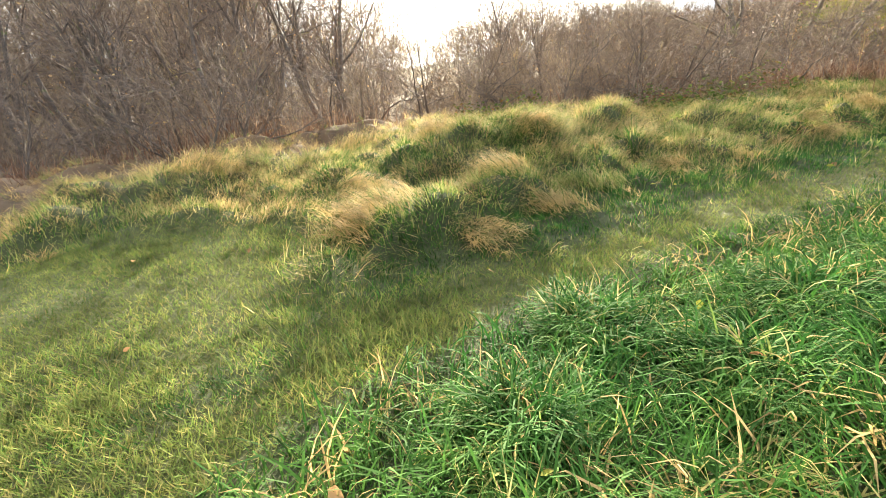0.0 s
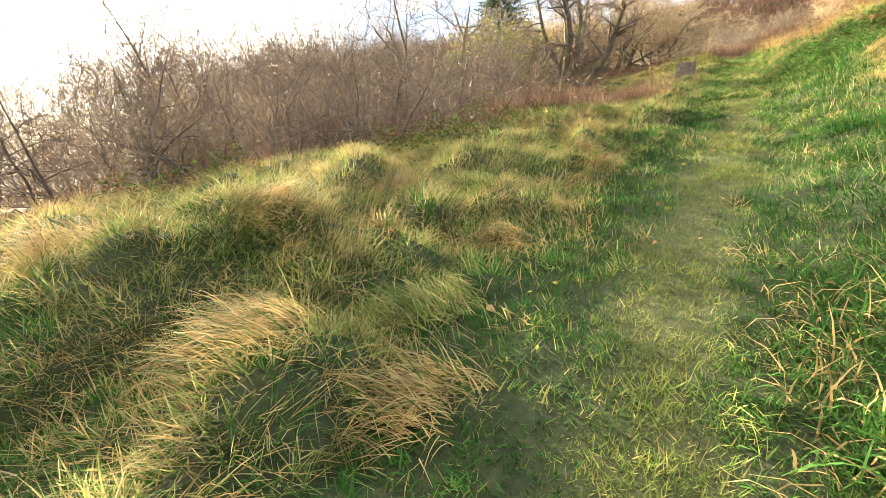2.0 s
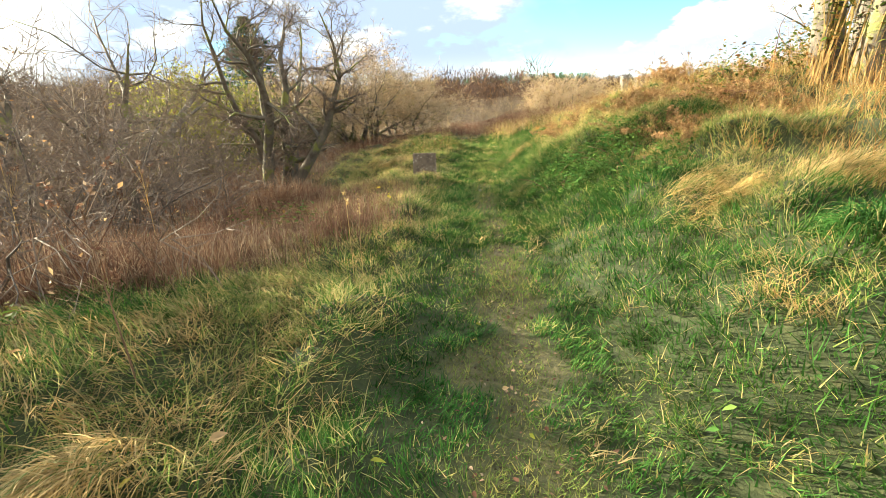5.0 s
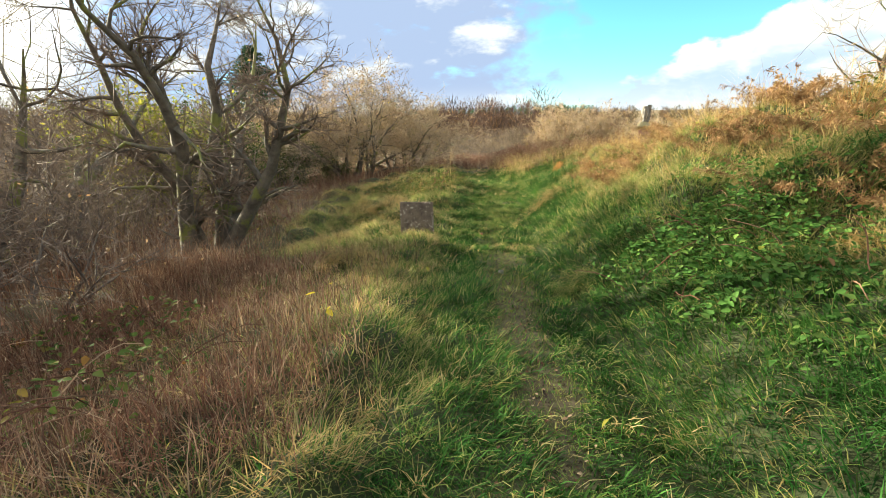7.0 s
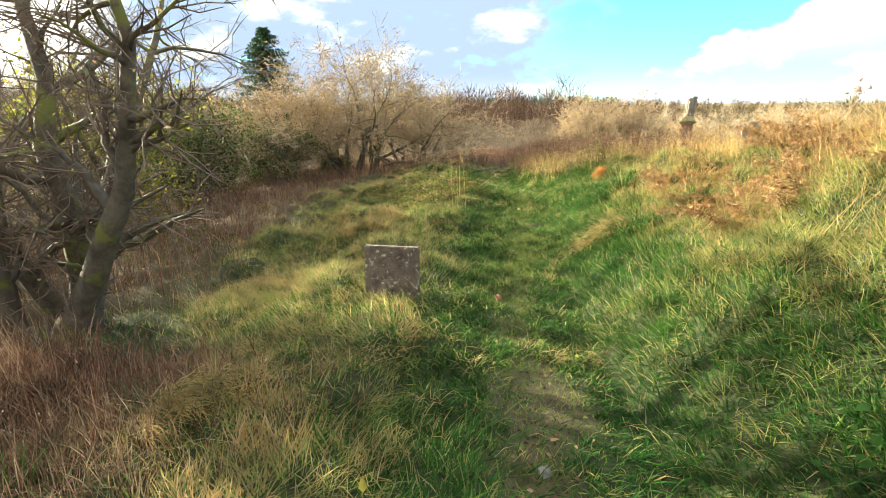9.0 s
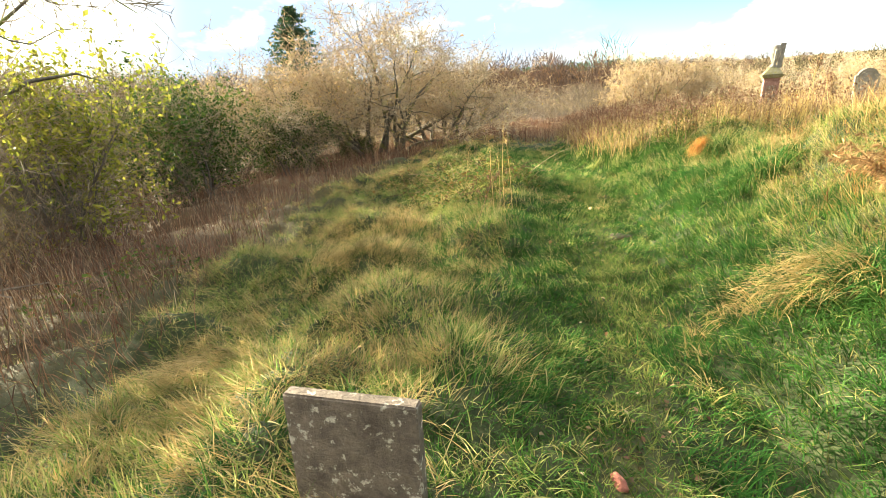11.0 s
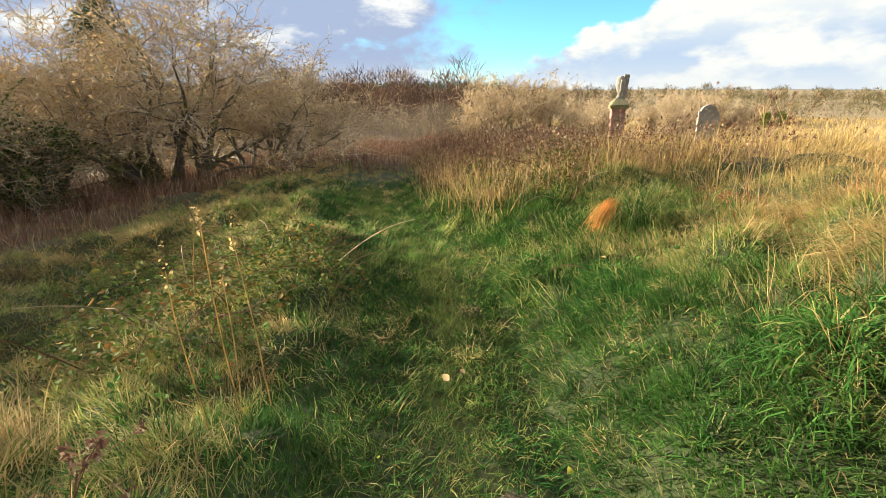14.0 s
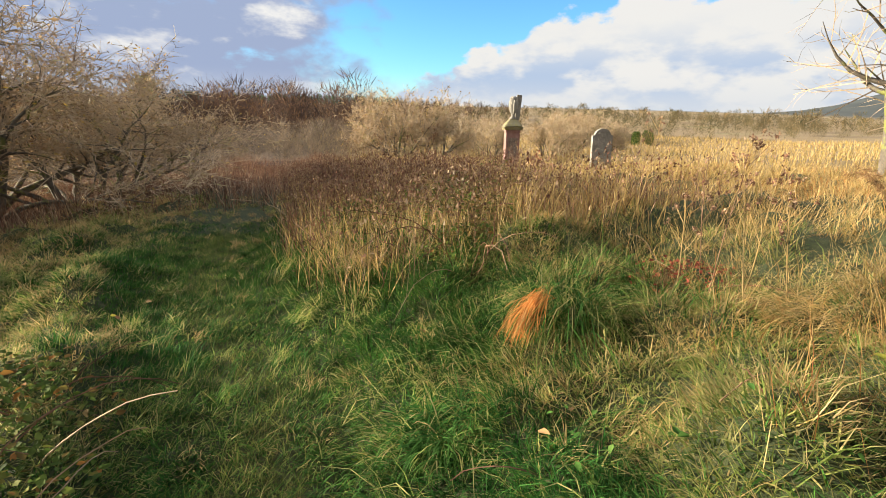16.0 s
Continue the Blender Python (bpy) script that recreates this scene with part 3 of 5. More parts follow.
for sel, target in ((green, lawn), (~green, rough_set)):
    target.append(blades(x[sel], y[sel], length[sel], wide[sel], head[sel], lean[sel], droop[sel], rng, segs=1))

# close sward along the later path
x, y = scatter(rng, 260000, -2.2, 4.2, 11.0, 26.0, lambda x, y: (1 - 0.8 * trodden(x, y)) * smooth(-1.0, -0.45, off_path(x, y)) * smooth(4.0, 2.6, off_path(x, y)) * (0.5 + 0.5 * smooth(0.3, 0.55, value_noise(x, y, 4.6, 95))))
n = len(x)
green = rng.random(n) > 0.25 + 0.6 * dry_part(x, y)
head, length, wide = swath(x, y) + rng.normal(0, 0.9, n), rng.uniform(0.05, 0.17, n), rng.uniform(0.005, 0.010, n)
lean, droop = rng.uniform(0.5, 1.45, n), rng.uniform(0.1, 0.7, n)
for sel, target in ((green, lawn), (~green, rough_set)):
    target.append(blades(x[sel], y[sel], length[sel], wide[sel], head[sel], lean[sel], droop[sel], rng, segs=2))

# rough grass, lying in swaths and tussocks
def rough_keep(x, y):
    return (1 - trodden(x, y)) * (0.2 + 0.8 * smooth(0.1, 0.5, dry_part(x, y))) * smooth(8.5, 2.5, np.abs(off_path(x, y) + 0.8)) * (1 - 0.9 * weed_zone(x, y)) * (0.3 + 0.7 * smooth(0.3, 0.55, value_noise(x, y, 3.4, 92)))


cx, cy = scatter(rng, 28000, -9.0, 5.5, -2.0, 34, rough_keep)
x, y, a, who = clumped(rng, cx, cy, 30, 0.075)
n = len(x)
kind = rng.random(len(cx))[who] < np.clip(0.42 + 0.6 * (dry_part(x, y) - 0.4) + 1.2 * (value_noise(x, y, 0.9, 44) - 0.55), 0.08, 0.8)
head = np.where(rng.random(n) < 0.6, swath(x, y) + rng.normal(0, 0.6, n), a)
length = rng.uniform(0.07, 0.24, n) * (0.6 + 0.8 * value_noise(x, y, 0.7, 45)) * (0.55 + 0.45 * smooth(0.5, 2.0, np.abs(off_path(x, y))))
lean, droop = rng.uniform(0.5, 1.45, n), rng.uniform(0.15, 0.8, n)
wide = rng.uniform(0.003, 0.0062, n) * (1 + 1.2 * smooth(22, 29, y))
for sel, target in ((~kind, rough_set), (kind, straw_set)):
    target.append(blades(x[sel], y[sel], length[sel], wide[sel], head[sel], lean[sel], droop[sel], rng, lift=rng.uniform(0.0, 0.07, int(sel.sum()))))

# dry blades that lie over the hummocks on the gully side
x, y = scatter(rng, 160000, -6.5, -1.3, 0.0, 26.0, lambda x, y: (1 - trodden(x, y)) * smooth(-0.5, -1.1, off_path(x, y)) * (1 - 0.95 * weed_zone(x, y)) * (0.25 + 0.75 * smooth(0.35, 0.6, value_noise(x, y, 1.9, 96))))
n = len(x)
head, length, wide = swath(x, y) + rng.normal(0, 0.8, n), rng.uniform(0.07, 0.24, n), rng.uniform(0.003, 0.006, n)
lean, droop = rng.uniform(0.8, 1.5, n), rng.uniform(0.0, 0.4, n)
dead = rng.random(n) < 0.45
for sel, target in ((dead, straw_set), (~dead, rough_set)):
    target.append(blades(x[sel], y[sel], length[sel], wide[sel], head[sel], lean[sel], droop[sel], rng, lift=rng.uniform(0.0, 0.06, int(sel.sum()))))

# tall dry grass on the bank and on the moor beside it
def gold_keep(x, y):
    d = off_path(x, y)
    edge = np.interp(y, [4, 9, 12, 13.5, 18, 21, 23, 26, 34], [5.0, 2.7, 1.9, 1.3, 1.3, 1.8, 2.8, 2.4, 2.2])
    return smooth(edge - 0.3, edge + 0.9, d) * smooth(26, 8, d) * (0.35 + 0.65 * value_noise(x, y, 0.7, 46))


cx, cy = scatter(rng, 15000, -1, 20, 4, 46, gold_keep)
x, y, a, who = clumped(rng, cx, cy, 24, 0.15)
n = len(x)
far = np.clip((np.abs(off_path(x, y)) - 3) / 10 + np.maximum(y - 28, 0) / 14, 0, 1)
length = rng.uniform(0.22, 0.62, n) * (1 + 0.55 * smooth(20.5, 17.5, y) * smooth(2.2, 3.2, off_path(x, y))) * (0.5 + 0.9 * value_noise(x, y, 0.6, 47))
rust = rng.random(n) < np.clip(2.4 * (value_noise(x, y, 0.8, 58) - 0.38), 0.04, 0.5) * smooth(30, 24, y)
wide, head, lean, droop = rng.uniform(0.0028, 0.005, n) * (1 + 2.0 * far), np.where(rng.random(n) < 0.6, swath(x, y) + rng.normal(0, 0.5, n), a), rng.uniform(0.1, 1.15, n), rng.uniform(0.1, 0.8, n)
rust_set = []
for sel, target in ((~rust, gold_set), (rust, rust_set)):
    target.append(blades(x[sel], y[sel], length[sel], wide[sel], head[sel], lean[sel], droop[sel], rng))

# long green grass that lies over beside the path
cx, cy = scatter(rng, 1500, -0.5, 5.0, 21, 27, lambda x, y: smooth(21, 22.5, y) * smooth(0.5, 0.9, off_path(x, y)) * smooth(3.8, 2.2, off_path(x, y)) * (0.2 + 0.8 * smooth(0.35, 0.6, value_noise(x, y, 1.0, 59))))
x, y, a, who = clumped(rng, cx, cy, 24, 0.13)
n = len(x)
head, length = swath(x, y) + rng.normal(0, 0.4, n), rng.uniform(0.16, 0.42, n)
lean, droop, wide = rng.uniform(0.3, 1.2, n), rng.uniform(0.3, 0.8, n), rng.uniform(0.004, 0.008, n)
mix = rng.random(len(cx))[who] < 0.5
for sel, target in ((~mix, lawn), (mix, rough_set)):
    target.append(blades(x[sel], y[sel], length[sel], wide[sel], head[sel], lean[sel], droop[sel], rng, lift=0.03))

# coarse tufts farther out on the moor and the valley floor
x, y = scatter(rng, 30000, -10, 70, 28, 100, lambda x, y: smooth(4, 9, off_path(x, y)) * 0.9)
n = len(x)
s = 0.6 + np.hypot(x, y - 20) / 45
gold_set.append(blades(x, y, rng.uniform(0.35, 0.7, n), 0.035 * s, rng.uniform(0, 6.3, n), rng.uniform(0, 0.6, n), rng.uniform(0, 0.5, n), rng, segs=1))

# brown dead stems along the edge of the thicket
x, y = scatter(rng, 120000, -15, 0, -8, 44, brown_keep)
n = len(x)
u, v = scatter(rng, 70000, -5, -1.5, 9.5, 15.5, brown_keep)
x, y = np.concatenate([x, u]), np.concatenate([y, v])
n = len(x)
# low and collapsed at the verge, taller towards the thicket
inner = smooth(-2.0, -6.0, off_path(x, y))
tall = (0.45 + 0.9 * value_noise(x, y, 0.6, 49)) * (0.46 + 0.54 * inner)
brown_set = [blades(x, y, rng.uniform(0.3, 1.0, n) * tall, rng.uniform(0.005, 0.012, n) * (0.6 + 0.4 * inner), rng.uniform(0, 6.3, n), rng.uniform(0.0, 1.25, n) * (1 - 0.5 * inner), rng.uniform(-0.1, 0.7, n), rng, segs=2)]
x, y = scatter(rng, 30000, -9, 5, 31, 47, lambda x, y: smooth(31, 34, y + 0.5 * np.abs(off_path(x, y))) * (0.3 + 0.7 * value_noise(x, y, 0.8, 52)))
n = len(x)
brown_set.append(blades(x, y, rng.uniform(0.3, 0.8, n), rng.uniform(0.008, 0.018, n), rng.uniform(0, 6.3, n), rng.uniform(0.0, 0.6, n), rng.uniform(0, 0.4, n), rng, segs=2))
# and the reddish stand of withered weeds beyond the fork of the path
x, y = scatter(rng, 62000, 0.3, 7.5, 23.6, 37, lambda x, y: smooth(0.7, 1.3, off_path(x, y)) * smooth(7.0, 4.0, off_path(x, y)) * smooth(23.8, 25.2, y) * (0.3 + 0.7 * value_noise(x, y, 0.9, 50)))
n = len(x)
sel = rng.random(n) < np.where(y < 26.5, 0.55, 0.3)
gold_set.append(blades(x[sel], y[sel], rng.uniform(0.3, 0.75, int(sel.sum())), rng.uniform(0.005, 0.010, int(sel.sum())), rng.uniform(0, 6.3, int(sel.sum())), rng.uniform(0.0, 0.7, int(sel.sum())), rng.uniform(0, 0.5, int(sel.sum())), rng))
x, y = x[~sel], y[~sel]
n = len(x)
brown_set.append(blades(x, y, rng.uniform(0.25, 0.8, n) * (0.45 + 0.95 * value_noise(x, y, 1.3, 56)) * (0.7 + 0.5 * value_noise(x, y, 3.1, 57)), rng.uniform(0.005, 0.011, n), rng.uniform(0, 6.3, n), rng.uniform(0.0, 0.6, n), rng.uniform(0, 0.3, n), rng, segs=2))

# withered fluffy heads over the weeds
n = 30000
x, y = rng.choice(x, n) + rng.normal(0, 0.05, n), rng.choice(y, n) + rng.normal(0, 0.05, n)
head_set = [blades(x, y, rng.uniform(0.025, 0.06, n), rng.uniform(0.012, 0.03, n), rng.uniform(0, 6.3, n), rng.uniform(0, 1.5, n), rng.uniform(0, 0.5, n), rng, segs=2, z=land(x, y) + rng.uniform(0.25, 0.75, n))]
x, y = scatter(rng, 34000, -9, 0, 8, 34, brown_keep)
n = len(x)
head_set.append(blades(x, y, rng.uniform(0.012, 0.03, n), rng.uniform(0.005, 0.012, n), rng.uniform(0, 6.3, n), rng.uniform(0, 1.5, n), rng.uniform(0, 0.5, n), rng, segs=2, z=land(x, y) + rng.uniform(0.15, 0.6, n)))

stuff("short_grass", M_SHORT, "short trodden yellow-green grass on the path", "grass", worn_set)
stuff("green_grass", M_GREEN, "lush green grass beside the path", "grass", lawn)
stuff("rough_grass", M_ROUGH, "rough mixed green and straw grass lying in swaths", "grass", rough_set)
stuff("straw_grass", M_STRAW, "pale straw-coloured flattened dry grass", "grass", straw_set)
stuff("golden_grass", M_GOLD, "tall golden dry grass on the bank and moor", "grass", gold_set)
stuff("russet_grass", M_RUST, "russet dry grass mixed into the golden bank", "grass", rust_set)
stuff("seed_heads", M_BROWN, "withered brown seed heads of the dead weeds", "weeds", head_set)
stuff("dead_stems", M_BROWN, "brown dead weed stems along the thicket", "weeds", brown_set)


# ---- trees and shrubs ----
def tubes(P, R, sides):
    """Tapered tubes along polylines P (n, k, 3) with radii R (n, k)."""
    n, k, _ = P.shape
    T = np.gradient(P, axis=1)
    T /= np.linalg.norm(T, axis=2, keepdims=True) + 1e-9
    ref = np.where(np.abs(T[:, :1, 2:3]) > 0.9, np.array([1.0, 0, 0]), np.array([0, 0, 1.0]))
    A = np.cross(T, np.broadcast_to(ref, T.shape))
    A /= np.linalg.norm(A, axis=2, keepdims=True) + 1e-9
    B = np.cross(T, A)
    ang = np.arange(sides) * 2 * np.pi / sides
    ring = P[:, :, None] + R[:, :, None, None] * (A[:, :, None] * np.cos(ang)[None, None, :, None] + B[:, :, None] * np.sin(ang)[None, None, :, None])
    V = ring.reshape(-1, 3)
    base = (np.arange(n) * k * sides)[:, None, None] + (np.arange(k - 1) * sides)[None, :, None]
    j = np.arange(sides)
    a, b = base + j, base + (j + 1) % sides
    return V, np.stack([a, b, b + sides, a + sides], -1).reshape(-1, 4)


def shoots(rng, start, way, length, radius, k, wander, lift, taper=0.35):
    """Wandering polylines from start towards way."""
    n = len(start)
    P, R = [start], [radius]
    d = way / (np.linalg.norm(way, axis=1, keepdims=True) + 1e-9)
    for i in range(1, k):
        d = d + rng.normal(0, wander, (n, 3))
        d[:, 2] += lift
        d /= np.linalg.norm(d, axis=1, keepdims=True)
        P.append(P[-1] + d * (length / (k - 1))[:, None])
        R.append(radius * (1 - (1 - taper) * i / (k - 1)))
    return np.stack(P, 1), np.stack(R, 1)


def offspring(rng, P, R, per, angle, lo=0.25, hi=1.0):
    """Places and ways of side shoots along the polylines."""
    n, k, _ = P.shape
    who = np.repeat(np.arange(n), per)
    f = rng.uniform(lo, hi, len(who)) * (k - 1)
    i = np.minimum(f.astype(int), k - 2)
    w = (f - i)[:, None]
    p = P[who, i] * (1 - w) + P[who, i + 1] * w
    t = P[who, i + 1] - P[who, i]
    t /= np.linalg.norm(t, axis=1, keepdims=True) + 1e-9
    r = rng.normal(0, 1, t.shape)
    r -= (r * t).sum(1, keepdims=True) * t
    r /= np.linalg.norm(r, axis=1, keepdims=True) + 1e-9
    ang = rng.normal(angle, 0.25, len(who))[:, None]
    rad = R[who, i] * (1 - w[:, 0]) + R[who, i + 1] * w[:, 0]
    return p, t * np.cos(ang) + r * np.sin(ang), rad


def joined(sets):
    Vs, Fs, at = [], [], 0
    for V, F in sets:
        Vs.append(V), Fs.append(F + at)
        at += len(V)
    return np.concatenate(Vs), np.concatenate(Fs)


def leaf_cards(rng, P, size, per=1, spread=0.05):
    """Small folded leaves round the points P."""
    c = np.repeat(P, per, axis=0) + rng.normal(0, spread, (len(P) * per, 3))
    n = len(c)
    a = rng.normal(0, 1, (n, 3))
    a /= np.linalg.norm(a, axis=1, keepdims=True)
    b = np.cross(a, rng.normal(0, 1, (n, 3)))
    b /= np.linalg.norm(b, axis=1, keepdims=True) + 1e-9
    m = np.cross(a, b)
    s = (size * rng.uniform(0.6, 1.3, n))[:, None]
    V = np.stack([c - a * s, c + b * s * 0.5 + m * s * 0.18, c + a * s, c - b * s * 0.5 + m * s * 0.18], 1).reshape(-1, 3)
    o = (np.arange(n) * 4)[:, None]
    return V, np.concatenate([o + np.array([[0, 1, 2]]), o + np.array([[0, 2, 3]])])


def tree_meshes(name, seed, height, stems, spread, girth, per=(6, 6, 4), lengths=(0.5, 0.5, 0.5), wander=0.16, lift=0.05, twig=0.006, lo=0.2, angles=(0.8, 0.8, 0.9), leaves=0, leaf_size=0.03, base_gap=0.12):
    """The meshes of a bare broadleaf tree or shrub that stands at the origin: stems, limbs, twigs and, where asked, leaves."""
    r = np.random.default_rng(seed)
    a = r.uniform(0, 2 * np.pi, stems)
    start = np.stack([np.cos(a) * base_gap * (stems > 1), np.sin(a) * base_gap * (stems > 1), np.full(stems, -0.15)], -1)
    s = spread * r.uniform(0.4, 1.1, stems)
    way = np.stack([np.cos(a) * s, np.sin(a) * s, np.ones(stems)], -1)
    L = height * r.uniform(0.65, 0.9, stems)
    P0, R0 = shoots(r, start, way, L, girth * r.uniform(0.7, 1.1, stems), 9, wander * 0.7, lift, 0.06)
    p, w, rad = offspring(r, P0, R0, per[0], angles[0], lo)
    P1, R1 = shoots(r, p, w, lengths[0] * height * r.uniform(0.35, 0.75, len(p)), rad * 0.62, 6, wander, lift, 0.12)
    p, w, rad = offspring(r, P1, R1, per[1], angles[1], 0.15)
    P2, R2 = shoots(r, p, w, lengths[1] * height * r.uniform(0.16, 0.4, len(p)), np.clip(rad * 0.55, twig, twig * 2.6), 3, wander * 1.1, lift * 0.8, 0.4)
    p, w, rad = offspring(r, P2, R2, per[2], angles[2], 0.1)
    P3, R3 = shoots(r, p, w, lengths[2] * height * r.uniform(0.06, 0.18, len(p)), np.full(len(p), twig), 3, wander * 1.2, lift, 0.5)
    out = {}
    V, F = joined([tubes(P0, R0, 7), tubes(P1, R1, 4)])
    out["trunk"] = mesh_of(name + "_trunk", V, F, flat=False)
    V, F = tubes(P2, R2, 3)
    sd = np.cross(P3[:, -1] - P3[:, 0], r.normal(0, 1, (len(P3), 3)))
    sd = sd / (np.linalg.norm(sd, axis=1, keepdims=True) + 1e-9) * twig * 0.9
    T = np.stack([P3[:, 0] - sd, P3[:, 0] + sd, P3[:, 1] + sd * 0.7, P3[:, 1] - sd * 0.7, P3[:, 2]], 1).reshape(-1, 3)
    o = len(V) + (np.arange(len(P3)) * 5)[:, None]
    out["crown"] = mesh_of(name + "_crown", np.concatenate([V, T]), np.concatenate([F, o + np.array([[0, 1, 2, 3]])]), o + np.array([[3, 2, 4]]))
    if leaves:
        tips = np.concatenate([P3[:, 1], P3[:, 2], P2[:, 1]])
        pick = tips[r.random(len(tips)) < leaves]
        V, F = leaf_cards(r, pick, leaf_size, 1, 0.03)
        out["foliage"] = mesh_of(name + "_foliage", V, F)
    return out


def tree(name, meshes, m, label, category, bark=None, twig=None, leaf=None, group=""):
    ob = thing(name, m, label, category, group)
    part("trunk", meshes["trunk"], bark or M_BARK, ob)
    part("crown", meshes["crown"], twig or M_TWIG, ob)
    if "foliage" in meshes:
        part("foliage", meshes["foliage"], leaf or M_BUD, ob)
    return ob


def stand(x, y, turn=0.0, sink=0.05, tilt=(0, 0)):
    return pose(x, y, float(land(x, y)) - sink, tilt[0], tilt[1], turn)


def sized(m, s):
    return m @ Matrix.Diagonal((s[0], s[1], s[2], 1)) if isinstance(s, tuple) else m @ Matrix.Diagonal((s, s, s, 1))


# the old hawthorn beside the path
me_ = tree_meshes("hawthorn", 3, 5.6, 5, 0.13, 0.14, (17, 13, 8), (0.28, 0.27, 0.22), 0.27, 0.03, 0.0038, 0.15, (0.9, 0.85, 0.9), 0.02, 0.02, 0.22)
tree("hawthorn_tree", me_, stand(-5.05, 16.2, 20), "old bare many-stemmed hawthorn with lichened bark", "tree", M_BARK, M_SCRUB, M_BUD)

# the leaning old thorn in the thicket
me_ = tree_meshes("old_thorn", 11, 6.8, 3, 0.75, 0.24, (9, 8, 5), (0.75, 0.6, 0.55), 0.24, 0.03, 0.005, 0.3, (1.0, 0.9, 0.9), 0.02, 0.02, 0.2)
tree("thorn_tree", me_, stand(-10.5, 18.0, 200), "bare leaning thorn tree with arching mossy limbs", "tree", M_BARK, M_TWIG, M_BUD)

# spreading thorn bushes on the slope, dusted with withered leaves
big = tree_meshes("thorn_bush", 21, 6.9, 16, 0.85, 0.11, (12, 11, 6), (0.40, 0.45, 0.42), 0.26, 0.04, 0.0085, 0.34, (0.8, 0.85, 0.95), 0.24, 0.05, 0.6)
b0 = tree("thorn_bush", big, sized(stand(-6.2, 34.4, 0), (1.1, 1.1, 0.96)), "spreading bare thorn bush dusted with withered pale leaves", "bush", M_BARK, M_PALE, M_BUD, "thorn bushes on the slope")
for x, y, turn, s in ((-9.4, 32.6, 70, 0.72), (-3.6, 35.6, 150, 0.7), (-13.5, 35.0, 250, 0.8)):
    copy_thing(b0, sized(stand(x, y, turn), (1.1 * s, 1.1 * s, 0.96 * s)))
small = tree_meshes("moor_thorn", 22, 4.8, 14, 0.85, 0.07, (10, 10, 5), (0.40, 0.45, 0.45), 0.25, 0.04, 0.012, 0.25, (0.8, 0.85, 0.95), 0.3, 0.055, 0.5)
b1 = tree("moor_thorn", small, stand(8.4, 46.5, 40), "bare rounded thorn bush on the moor edge", "bush", M_BARK, M_PALE, M_BUD, "thorn bushes on the moor")
for x, y, turn, s in ((11.6, 48.0, 190, 0.9), (17.0, 51.0, 300, 0.75), (23.5, 52.0, 100, 0.8), (27.5, 55.0, 30, 0.95), (31.0, 54.0, 200, 0.75), (46.0, 78.0, 260, 1.0), (60.0, 92.0, 80, 1.1), (38.0, 66.0, 20, 0.8), (52.0, 74.0, 140, 0.7)):
    copy_thing(b1, sized(stand(x, y, turn), s))

# scrub of the thicket on the gully side
scrubs = []
for k, (seed, h, stems) in enumerate(((31, 3.1, 14), (32, 2.6, 16), (33, 3.6, 12))):
    me_ = tree_meshes("scrub", seed, h, stems - 5, 0.95, 0.03, (7, 7, 3), (0.6, 0.6, 0.6), 0.26, -0.01, 0.0055, 0.12, (0.8, 0.8, 0.9), 0.05, 0.024, 0.5)
    scrubs.append(me_)
r = np.random.default_rng(5)
made = []
for x, y, k, s in ((-6.6, 8.2, 0, 0.85), (-7.6, 6.6, 1, 1.0), (-5.9, 9.9, 1, 0.95), (-7.6, 10.2, 2, 1.0), (-6.1, 12.0, 0, 1.0), (-7.9, 12.6, 1, 1.15), (-6.2, 14.0, 1, 0.9),
                   (-9.3, 8.4, 2, 1.1), (-9.0, 5.4, 0, 1.1), (-10.0, 11.0, 0, 1.2), (-10.6, 3.4, 2, 1.0), (-11.3, 6.6, 1, 1.3), (-8.4, 17.0, 2, 1.05), (-9.2, 18.4, 1, 0.9),
                   (-10.6, 20.0, 0, 1.3), (-9.4, 0.6, 1, 1.0), (-10.4, -2.6, 0, 1.0), (-9.6, -5.6, 2, 0.95), (-12.3, 0.4, 2, 1.2), (-12.5, -4.6, 1, 1.25), (-9.6, 22.6, 0, 0.8), (-11.5, 16.0, 1, 1.3)):
    turn = float(r.uniform(0, 360))
    m = sized(stand(x, y, turn), s)
    first = [o for o, kk in made if kk == k]
    if first:
        copy_thing(first[0], m)
    else:
        made.append((tree("scrub_bush", scrubs[k], m, "tangled bare brown scrub bush in the thicket", "bush", M_BARK_DARK, M_SCRUB, M_BRACKEN, "scrub of the thicket"), k))

